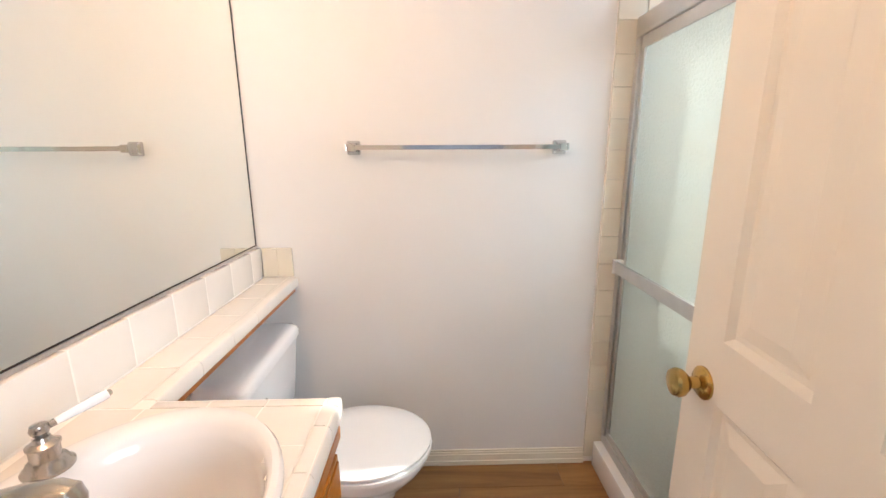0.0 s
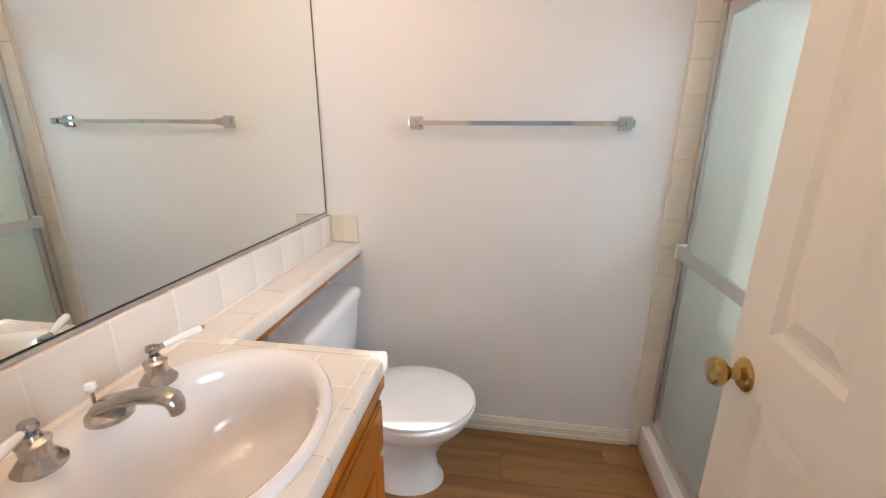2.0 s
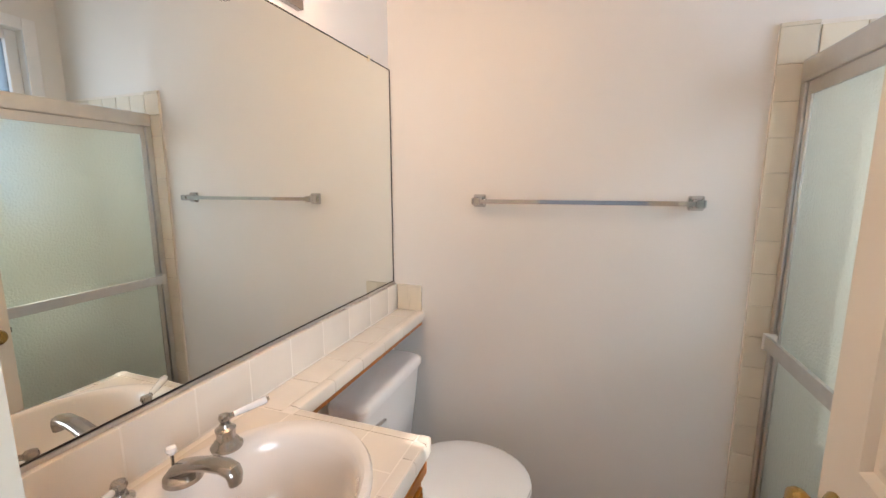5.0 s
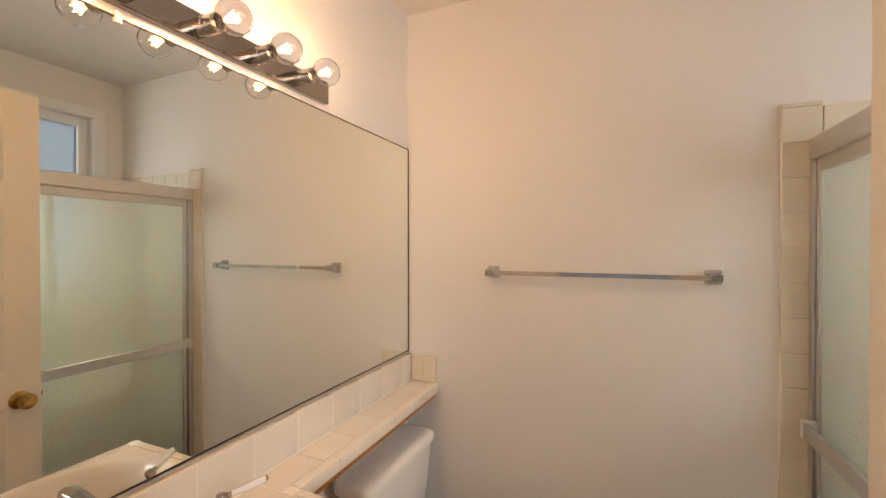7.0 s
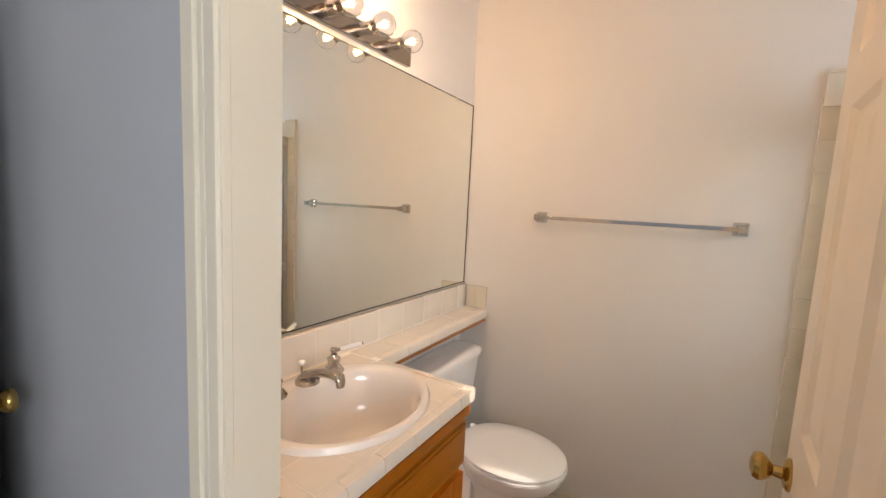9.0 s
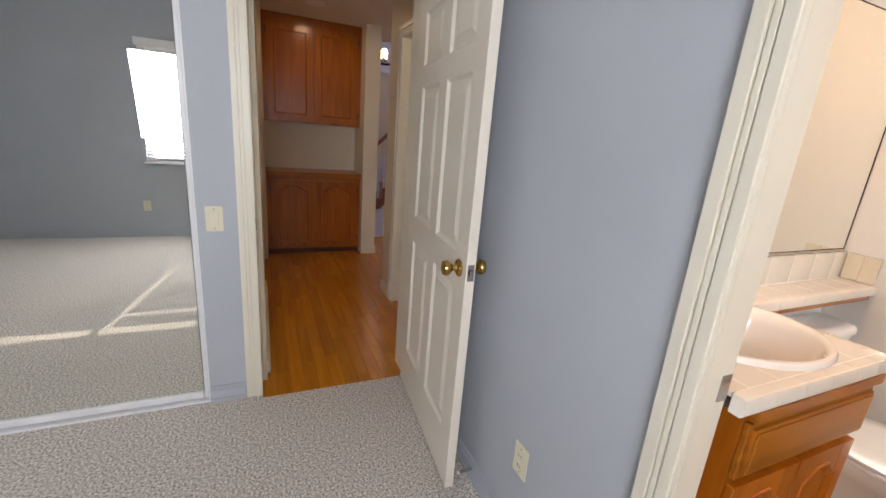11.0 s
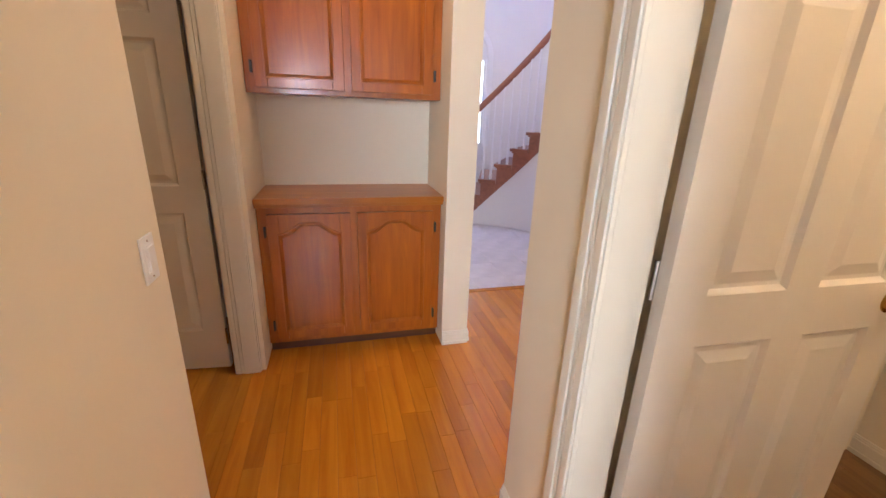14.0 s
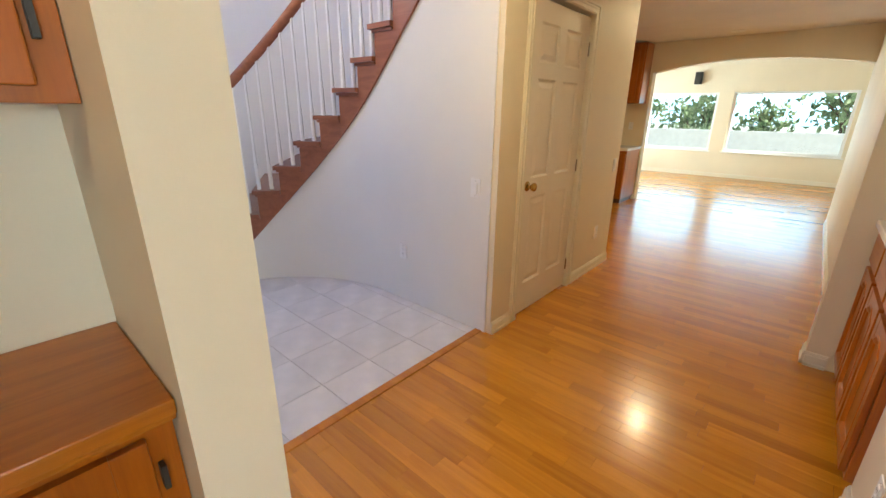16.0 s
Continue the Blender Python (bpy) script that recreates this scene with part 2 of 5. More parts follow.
def finish(name, bm, mat, smooth=False):
    bmesh.ops.recalc_face_normals(bm, faces=bm.faces[:])
    me = bpy.data.meshes.new(name)
    bm.to_mesh(me)
    bm.free()
    me.materials.append(mat)
    if smooth:
        for p in me.polygons:
            p.use_smooth = True
        me.set_sharp_from_angle(angle=radians(38))
    return me


def part(name, bm, mat, parent, label="", smooth=False):
    ob = new(name, finish(name, bm, mat, smooth))
    ob.parent = parent
    return tagged(ob, label)


def thing(name, label, category, m=None, group="", kind=""):
    ob = new(name)
    ob.empty_display_size = 0.05
    if m is not None:
        ob.matrix_world = m
    return tagged(ob, label, category, group, kind)


def solid(name, bm, mat, label, category, kind="", smooth=False, m=None, group=""):
    ob = new(name, finish(name, bm, mat, smooth))
    if m is not None:
        ob.matrix_world = m
    return tagged(ob, label, category, group, kind)


def structure(name, bm, mat, label, category="wall"):
    return solid(name, bm, mat, label, category, "structure")


# ---- structure ----
BN, BS = 0.100, 0.178     # bedroom and bath face of the wall between them
BC, HC, BF = 2.53, 2.43, 0.07      # ceilings of bath and bedroom; of the hall; the raised bath floor
# bathroom
structure("wall_bath_west", boxes((-0.70, BS, 0, -0.56, 1.78, BC)), M_BATH, "white painted wall behind the vanity mirror")
structure("wall_bath_north", boxes((-0.56, 1.65, 0, 1.64, 1.78, BC)), M_BATH, "white painted wall with the towel bar")
structure("wall_bath_east", boxes((1.51, 0.13, 0, 1.64, 1.65, 1.28), (1.51, 0.13, 2.28, 1.64, 1.65, BC), (1.51, 1.48, 1.28, 1.64, 1.65, 2.28), (1.51, 0.13, 1.28, 1.64, 0.70, 2.28)), M_BATH, "white outer wall above the shower with a window")
DX0, DX1, DH = -0.092, 0.63, 2.05    # bathroom doorway
structure("wall_bath_south", boxes((-0.56, 0.145, 0, DX0 - 0.02, BS, BC), (DX1 + 0.02, 0.145, 0, 1.51, BS, BC), (DX0 - 0.02, 0.145, DH + 0.02, DX1 + 0.02, BS, BC)), M_BATH, "white painted bathroom side of the doorway wall")
structure("wall_bedroom_north", boxes((-1.74, BN, 0, DX0 - 0.02, 0.145, BC), (DX1 + 0.02, BN, 0, 1.72, 0.145, BC), (DX0 - 0.02, BN, DH + 0.02, DX1 + 0.02, 0.145, BC)), M_BLUE, "grey-blue painted bedroom wall beside the bathroom door")
structure("ceiling_bath", boxes((-0.70, 0.18, BC, 1.64, 1.78, BC + 0.1)), M_CEIL, "white painted bathroom ceiling", "ceiling")
# bedroom
WY0, WY1, WZ0, WZ1 = -1.85, -0.71, 0.86, 2.10
structure("wall_bedroom_east", boxes((1.72, -3.45, 0, 1.86, WY0, BC), (1.72, WY1, 0, 1.86, 0.18, BC), (1.72, WY0, 0, 1.86, WY1, WZ0), (1.72, WY0, WZ1, 1.86, WY1, BC)), M_BLUE, "grey-blue bedroom wall with the blind-covered window")
structure("wall_bedroom_south", boxes((-1.74, -3.45, 0, 1.72, -3.33, BC)), M_BLUE, "grey-blue painted bedroom end wall")
structure("ceiling_bedroom", boxes((-2.5, -3.45, BC + 0.002, 1.86, 0.18, BC + 0.1)), M_CEIL, "white bedroom ceiling", "ceiling")
BY0, BY1 = -0.715, 0.05    # bedroom doorway
structure("wall_bedroom_west", boxes((-1.80, BY1 + 0.02, 0, -1.74, 0.18, BC), (-1.80, -0.955, 0, -1.74, BY0 - 0.02, BC), (-1.80, BY0 - 0.02, DH + 0.02, -1.74, BY1 + 0.02, BC), (-1.80, -3.33, 2.10, -1.74, -0.955, BC)), M_BLUE, "grey-blue wall with bedroom doorway and closet opening")
structure("wall_closet_back", boxes((-2.5, -3.45, 0, -2.4, -0.9, BC)), M_BLUE, "wall behind the mirrored closet doors")
# hall
structure("wall_hall_east", boxes((-1.86, BY1 + 0.02, 0, -1.80, 0.40, HC), (-1.86, -0.83, 0, -1.80, BY0 - 0.02, HC), (-1.86, BY0 - 0.02, DH + 0.02, -1.80, BY1 + 0.02, HC)), M_CREAM, "cream hall side of the bedroom doorway wall")
structure("wall_hall_south", boxes((-3.285, -0.81, 0, -1.86, -0.69, HC)), M_CREAM, "long cream painted hall wall")
structure("wall_side_passage_east", boxes((-3.285, -2.2, 0, -3.165, -0.81, HC)), M_CREAM, "cream wall of the side passage")
structure("wall_side_passage_south", boxes((-4.35, -2.32, 0, -3.165, -2.2, HC)), M_CREAM, "cream end wall of the side passage")
# added out of view to block sky light behind the passage door
structure("wall_passage_blocker", boxes((-4.97, -2.32, 0, -4.845, -1.3, HC), (-4.845, -2.32, 0, -4.35, -2.2, HC)), M_CREAM, "unseen walls added behind the passage door to keep its gap dark")
RX0, RX1 = -2.785, -1.98   # doorway of the small room
structure("wall_hall_north", boxes((-3.14, 0.295, 0, RX0 - 0.02, 0.40, HC), (RX1 + 0.02, 0.295, 0, -1.86, 0.40, HC), (RX0 - 0.02, 0.295, DH + 0.02, RX1 + 0.02, 0.40, HC)), M_CREAM, "cream hall wall with a doorway to a small room")
structure("wall_small_room_east", boxes((-1.80, 0.40, 0, -1.70, 2.0, HC)), M_CREAM, "cream wall of the small room")
structure("wall_small_room_north", boxes((-3.05, 1.9, 0, -1.80, 2.0, HC)), M_CREAM, "cream far wall of the small room")
structure("wall_corridor_east", boxes((-3.14, 0.40, 0, -3.05, 2.10, HC), (-2.62, 2.10, 0, -2.5, 3.19, HC), (-3.05, 2.0, 0, -2.5, 2.10, HC), (-3.30, 3.19, 0, -2.5, 3.33, HC), (-3.20, 3.33, 0, -3.08, 7.6, HC)), M_CREAM, "cream corridor wall with the cabinet alcove")
CY0, CY1 = -1.58, -0.80   # passage door in the wall at x -4.15
structure("wall_side_passage_west", boxes((-4.29, -0.78, 0, -4.17, -0.65, HC), (-4.29, -2.2, 0, -4.17, CY0 - 0.02, HC), (-4.29, CY0 - 0.02, DH + 0.02, -4.17, -0.78, HC)), M_CREAM, "cream wall with a narrow panel door")
structure("wall_niche", boxes((-4.84, -0.77, 0, -4.29, -0.65, HC), (-4.84, -0.65, 0, -4.72, 0.34, HC)), M_CREAM, "cream walls lining the cabinet niche")
structure("wall_niche_post", boxes((-4.93, 0.34, 0, -4.24, 0.50, HC)), M_CREAM, "cream painted wall end beside the cabinet niche")
structure("ceiling_hall", boxes((-4.93, -2.32, HC, -1.86, 0.40, HC + 0.1), (-4.93, 0.40, HC, -3.05, 2.28, HC + 0.1), (-4.99, 2.28, HC, -2.5, 4.2, HC + 0.1), (-3.05, 0.40, HC, -1.80, 2.28, HC + 0.1), (-8.5, 4.2, HC, -2.5, 7.6, HC + 0.1)), M_CEIL, "off-white hall and corridor ceiling", "ceiling")
# foyer
FD0, FD1 = 2.50, 3.30
structure("wall_closet_front", boxes((-4.99, 2.21, 0, -4.87, FD0 - 0.02, 2.43), (-4.99, FD1 + 0.02, 0, -4.87, 4.20, 2.43), (-4.99, FD0 - 0.02, DH + 0.02, -4.87, FD1 + 0.02, 2.43)), M_CREAM, "cream wall with the under-stair closet door")
structure("wall_kitchen_return", boxes((-8.4, 4.08, 0, -4.99, 4.20, 2.43)), M_CREAM, "cream wall turning into the kitchen")
FH = 5.2


def stair_line(s, off=0.0):
    """The inner stair line by arc length from its west foot, moved outwards by off: the point and the way along it."""
    R, cx, cy = 1.15 + off, -5.90, 1.05
    arc = 1.15 * math.pi / 2
    if s < 0:
        return Vector((cx - R, cy + s, 0)), Vector((0, 1, 0))
    if s < arc:
        a = math.pi - s / 1.15
        return Vector((cx + R * math.cos(a), cy + R * math.sin(a), 0)), Vector((math.sin(a), -math.cos(a), 0))
    return Vector((cx + s - arc, cy + R, 0)), Vector((1, 0, 0))


STAIR_RUN = 1.15 * math.pi / 2 + 0.99
STEP_RISE, STEP_GO, S0 = 0.195, 0.19, 0.095


def under(s):
    """Height of the lower edge of the stair string."""
    return max(0.0, (s - 0.155) / STEP_GO * STEP_RISE - 0.085)


bm = bmesh.new()
loops = []
for i in range(41):
    s = S0 + (STAIR_RUN - S0) * i / 40
    p, _ = stair_line(s)
    q, _ = stair_line(s, 0.10)
    h = under(s) + 0.02
    loops.append([(p.x, p.y, 0), (q.x, q.y, 0), (q.x, q.y, h), (p.x, p.y, h)])
loft(bm, loops)
solid("wall_curved", bm, M_FOYER, "pale curved wall under the staircase", "wall", "structure", True)
bm = bmesh.new()
loops = []
for i in range(49):
    s = -2.2 + (STAIR_RUN + 2.2) * i / 48
    p, _ = stair_line(s, 1.08)
    q, _ = stair_line(s, 1.20)
    loops.append([(p.x, p.y, 0), (q.x, q.y, 0), (q.x, q.y, FH), (p.x, p.y, FH)])
loft(bm, loops)
solid("wall_foyer_outer", bm, M_FOYER, "tall pale wall curving behind the staircase", "wall", "structure", True)
structure("wall_foyer_south", boxes((-8.3, -1.3, 0, -4.84, -1.17, FH), (-4.97, -1.17, 0, -4.845, -0.77, FH)), M_FOYER, "pale front wall of the foyer")
structure("wall_foyer_above", boxes((-4.93, -1.17, HC + 0.1, -4.82, 3.3, FH), ), M_FOYER, "pale wall above the foyer opening")
structure("ceiling_foyer", boxes((-8.4, -1.3, FH, -4.82, 3.5, FH + 0.1)), M_CEIL, "white double-height foyer ceiling", "ceiling")
# kitchen and family room
AX0, AX1 = -5.68, -3.20
bm = boxes((-8.5, 7.6, 0, AX0, 7.75, HC), (AX1, 7.6, 0, -2.5, 7.75, HC))
N = 16
for i in range(N):
    xa, xb = AX0 + (AX1 - AX0) * i / N, AX0 + (AX1 - AX0) * (i + 1) / N
    za, zb = (2.0 + 0.13 * (1 - ((2 * (x - AX0) / (AX1 - AX0)) - 1) ** 2) for x in (xa, xb))
    loft(bm, [[(x, 7.6, z), (x, 7.75, z), (x, 7.75, HC), (x, 7.6, HC)] for x, z in ((xa, za), (xb, zb))])
structure("wall_arch", bm, M_CREAM, "cream wall with a wide shallow arch opening")
structure("wall_kitchen_west", boxes((-8.5, 4.2, 0, -8.38, 7.6, HC)), M_CREAM, "cream kitchen wall")
W1, W2, FZ0, FZ1 = (-6.85, -5.40), (-5.12, -3.10), 0.58, 1.86
structure("wall_family_north", boxes((-8.0, 11.7, 0, 0.0, 11.85, FZ0), (-8.0, 11.7, FZ1, 0.0, 11.85, 2.9), (-8.0, 11.7, FZ0, W1[0], 11.85, FZ1), (W1[1], 11.7, FZ0, W2[0], 11.85, FZ1), (W2[1], 11.7, FZ0, 0.0, 11.85, FZ1)), M_CREAM, "cream far wall with two wide windows")
structure("wall_family_west", boxes((-8.12, 7.75, 0, -8.0, 8.5, 2.9), (-8.12, 10.9, 0, -8.0, 11.85, 2.9), (-8.12, 8.5, 0, -8.0, 10.9, 0.55), (-8.12, 8.5, 2.05, -8.0, 10.9, 2.9)), M_CREAM, "cream family room wall")
structure("wall_family_east", boxes((-2.62, 7.75, 0, -2.5, 11.7, 2.9)), M_CREAM, "pale family room side wall")
structure("ceiling_family", boxes((-8.0, 7.6, 2.9, -2.5, 11.85, 3.0), (-8.0, 7.62, HC + 0.1, -2.5, 7.75, 2.9)), M_CEIL, "white family room ceiling", "ceiling")

# floors
structure("floor_bedroom", boxes((-2.4, -3.33, -0.1, -1.745, -0.955, 0.0), (-1.745, -3.33, -0.1, 1.72, BY0, 0.0), (-1.70, BY0, -0.1, 1.72, BY1, 0.0), (-1.745, BY1, -0.1, 1.72, BS - 0.02, 0.0)), M_CARPET, "beige cut-pile bedroom carpet", "floor")
structure("floor_bath", boxes((-0.56, BS - 0.02, -0.1, 1.51, 1.65, BF - 0.012)), M_DARK, "brown wood-look vinyl bathroom floor", "floor")
structure("floor_hall", boxes((-4.96, -2.2, -0.1, -1.745, 4.2, -0.010), (-1.745, BY0, -0.1, -1.70, BY1, -0.010), (-8.4, 4.2, -0.1, -2.5, 11.7, -0.010)), M_OAK_Y, "honey oak strip floor through hall and corridor", "floor")
structure("floor_foyer", boxes((-8.3, -1.2, -0.1, -4.96, 3.4, -0.008)), M_FLOORGROUT, "pale stone tiled foyer floor", "floor")


# ---- doors ----
def ring_panel(bm, x0, z0, x1, z1, face, sign, arch=0.0):
    """A raised field with sloping moulding, on the face at y = face, looking towards sign * y."""
    prof = [(0.0, 0.0), (0.012, -0.011), (0.022, -0.011), (0.052, -0.003)]
    loops = []
    for inset, d in prof:
        a, b, c, e = x0 + inset, z0 + inset, x1 - inset, z1 - inset
        lp = [(a, b), (c, b), (c, e - arch)]
        if arch:
            n = 12
            lp += [(c + (a - c) * k / n, e - arch + arch * (0.5 - 0.5 * math.cos(2 * math.pi * k / n))) for k in range(1, n)]
        lp.append((a, e - arch))
        loops.append([(x, face + sign * d, z) for x, z in lp])
    return loft(bm, loops, False), loops[-1]


def panel(name, x0, z0, x1, z1, half, mat, parent, both=True):
    bm = bmesh.new()
    for sign in ((1, -1) if both else (-1,)):
        _, last = ring_panel(bm, x0, z0, x1, z1, sign * half, sign)
        bm.faces.new([bm.verts.new(p) for p in last])
    bmesh.ops.remove_doubles(bm, verts=bm.verts[:], dist=1e-5)
    return part(name, bm, mat, parent)


def knob(parent, x, z, y, sign, mat):
    m = pose(x, y, z, -90 * sign)
    k = part("knob", lathe(bmesh.new(), [(0.0, 0.0), (0.033, 0.0), (0.033, 0.004), (0.026, 0.010), (0.013, 0.013), (0.011, 0.028), (0.019, 0.034), (0.027, 0.043), (0.029, 0.052), (0.025, 0.061), (0.012, 0.066), (0.0, 0.067)], m, 28), mat, parent, "round aged brass knob", True)
    return k


def panel_door(name, label, w, h, m, knob_z=0.93, knobs=(1, -1), kind=""):
    """A six-panel door; its hinge edge at x 0, thickness about y 0."""
    d = thing(name, label, "door", m, kind=kind)
    t = 0.0175
    st, mid = 0.105, 0.095
    cw = (w - 2 * st - mid) / 2
    rails = [(0.012, 0.235), (0.86, 0.985), (1.60, 1.69), (h - 0.115, h)]
    items = [(0, -t, 0.012, st, t, h), (w - st, -t, 0.012, w, t, h), (st + cw, -t, 0.012, st + cw + mid, t, h)]
    items += [(st, -t, a, st + cw, t, b) for a, b in rails] + [(st + cw + mid, -t, a, w - st, t, b) for a, b in rails]
    part("frame", boxes(*items), M_DOOR, d)
    for (a, b), (c, e) in zip(rails, rails[1:]):
        for x in (st, st + cw + mid):
            panel("panel", x, b, x + cw, c, t, M_DOOR, d)
    for s in knobs:
        knob(d, w - 0.065, knob_z, s * t, s, M_BRASS)
    if knobs:
        part("latch_plate", boxes((w - 0.001, -0.012, knob_z - 0.03, w + 0.0015, 0.012, knob_z + 0.03), (w, -0.006, knob_z - 0.01, w + 0.010, 0.006, knob_z + 0.01)), M_NICKEL, d, "brushed metal latch plate")
    for z in (0.2, h / 2, h - 0.2):
        part("hinge", lathe(bmesh.new(), [(0.0, -0.045), (0.006, -0.045), (0.006, 0.045), (0.0, 0.045)], pose(-0.004, t + 0.003, z), 10), M_NICKEL, d)
    return d


panel_door("door_bathroom", "cream six-panel bathroom door standing open", 0.69, 2.03, pose(DX1 - 0.005, BS + 0.02, 0.06, 0, 0, 85.8), 0.88, (1, -1), "structure")
panel_door("door_bedroom", "cream six-panel bedroom door open against the blue wall", 0.83, 2.03, pose(-1.685, 0.045, 0, 0, 0, -4.8), 0.935, (1, -1), "structure")
panel_door("door_small_room", "cream six-panel door open into the small room", 0.75, 2.03, pose(-2.77, 0.425, 0, 0, 0, 89), 0.93, (1, -1), "structure")
panel_door("door_passage", "cream panel door in the side passage", 0.72, 2.03, pose(-4.235, -0.832, 0, 0, 0, -95), 0.93, (), "structure")
panel_door("door_stair_closet", "cream six-panel under-stair closet door, closed", 0.78, 2.03, pose(-4.90, FD1 - 0.01, 0, 0, 0, -90), 0.94, (1,), "structure")


def casing(name, label, axis, face, sign, a0, a1, h, w=0.085):
    """Moulded casing round an opening: axis 'x' for a wall across y (opening a0..a1 in x), face the wall's plane, sign its outward side."""
    t = thing(name, label, "door trim", kind="structure")
    strips = [(0.0, w, 0.012), (0.006, 0.03, 0.018), (0.034, 0.046, 0.017), (0.05, w - 0.006, 0.021)]

    def bar(side, u0, u1, z0, z1, d):
        lo, hi = sorted((face, face + sign * d))
        return (u0, lo, z0, u1, hi, z1) if axis == "x" else (lo, u0, z0, hi, u1, z1)
    left = [bar(0, a0 - b, a0 - a, 0, h + b - 0.0005, d) for a, b, d in strips]
    right = [bar(0, a1 + a, a1 + b, 0, h + b - 0.0005, d) for a, b, d in strips]
    top = [bar(0, a0 - a, a1 + a, h + a, h + b, d) for a, b, d in strips]
    for nm, it in (("side_casing", left), ("side_casing", right), ("head_casing", top)):
        part(nm, boxes(*it, bevel=0.0015), M_TRIM, t)
    return t


def jamb(name, axis, lo, hi, a0, a1, h):
    """The lining of an opening through a wall from lo to hi, with its stop."""
    t = thing(name, "cream painted door jamb lining", "door trim", kind="structure")
    mid = (lo + hi) / 2
    for nm, u0, u1, z0, z1 in (("side_jamb", a0 - 0.02, a0, 0, h), ("side_jamb", a1, a1 + 0.02, 0, h), ("head_jamb", a0 - 0.02, a1 + 0.02, h, h + 0.02)):
        it = (u0, lo, z0, u1, hi, z1)
        part(nm, boxes(it if axis == "x" else (it[1], it[0], it[2], it[4], it[3], it[5])), M_TRIM, t)
    return t


casing("casing_bath_bedroom_side", "cream fluted casing round the bathroom doorway", "x", BN, -1, DX0, DX1, DH)
jb = jamb("jamb_bath", "x", BN, BS, DX0, DX1, DH)
part("strike_plate", boxes((DX0 - 0.001, 0.148, 0.912, DX0 + 0.002, 0.1775, 0.972), bevel=0.0008), M_NICKEL, jb, "brushed metal strike plate")
casing("casing_bedroom", "cream fluted casing round the bedroom doorway", "y", -1.74, 1, BY0, BY1, DH, 0.075)
casing("casing_bedroom_hall", "cream casing on the hall side", "y", -1.86, -1, BY0, BY1, DH, 0.07) 
jb = jamb("jamb_bedroom", "y", -1.86, -1.74, BY0, BY1, DH)
part("strike_plate", boxes((-1.79, BY0 - 0.001, 0.887, -1.755, BY0 + 0.002, 0.947), bevel=0.0008), M_NICKEL, jb, "dark metal strike plate")
casing("casing_small_room", "white moulded casing round the small room doorway", "x", 0.295, -1, RX0, RX1, DH)
jamb("jamb_small_room", "x", 0.295, 0.40, RX0, RX1, DH)
casing("casing_passage", "white moulded casing round the passage door", "y", -4.17, 1, CY0, CY1, DH, 0.13)
jamb("jamb_passage", "y", -4.29, -4.17, CY0, CY1, DH)
casing("casing_stair_closet", "cream casing round the under-stair closet door", "y", -4.87, 1, FD0, FD1, DH, 0.07)
jamb("jamb_stair_closet", "y", -4.99, -4.87, FD0, FD1, DH)


def skirting(name, runs, mat=M_TRIM, h=0.085):
    """Baseboards: each run (x0, y0, x1, y1, nx, ny) hugs a wall, n pointing into the room."""
    bm = bmesh.new()
    for x0, y0, x1, y1, nx, ny in runs:
        for d, z0, z1 in ((0.013, 0, h - 0.018), (0.009, h - 0.018, h - 0.008), (0.006, h - 0.008, h), (0.018, 0, 0.02)):
            xs, ys = sorted((x0, x1 + nx * d if nx else x1)), sorted((y0, y1 + ny * d if ny else y1))
            box(bm, xs[0], ys[0], z0, xs[1], ys[1], z1)
    return structure(name, bm, mat, "painted moulded baseboard along the walls", "baseboard")


skirting("baseboard_bath", [(-0.55, 1.65, 0.766, 1.65, 0, -1)], h=0.066).location.z = BF
skirting("baseboard_bedroom", [(-1.74, BN, DX0 - 0.09, BN, 0, -1), (DX1 + 0.09, BN, 1.72, BN, 0, -1), (1.72, -3.33, 1.72, BN, -1, 0), (-1.74, -3.33, 1.72, -3.33, 0, 1), (-1.74, -0.955, -1.74, BY0 - 0.08, 1, 0)], M_BLUE)
skirting("baseboard_hall", [(-3.285, -0.69, -1.93, -0.69, 0, 1), (-3.285, -2.2, -3.285, -0.69, -1, 0), (-3.14, 0.295, RX0 - 0.09, 0.295, 0, -1), (-3.14, 0.295, -3.14, 2.1, -1, 0), (-4.24, 0.34, -4.24, 0.50, 1, 0), (-4.93, 0.50, -4.24, 0.50, 0, 1), (-4.87, 2.21, -4.87, FD0 - 0.075, 1, 0), (-4.87, FD1 + 0.075, -4.87, 4.2, 1, 0), (-3.30, 3.19, -3.30, 3.33, -1, 0), (-3.20, 3.33, -3.20, 7.6, -1, 0), (-3.30, 3.19, -3.2, 3.19, 0, -1), (-2.0, 0.4, -1.9, 0.4, 0, 1), (-1.8, 0.4, -1.8, 1.9, -1, 0), (-3.05, 1.9, -1.8, 1.9, 0, -1)])
skirting("baseboard_family", [(-8.0, 11.7, -2.62, 11.7, 0, -1), (-2.62, 7.75, -2.62, 11.7, -1, 0), (AX0 - 0.1, 7.6, AX0, 7.6, 0, -1)])


# ---- bathroom ----
CT = 0.928        # counter top
CX, CY = -0.057, 0.82   # front edge and end of the vanity counter
SX = -0.408       # front edge of the banjo shelf


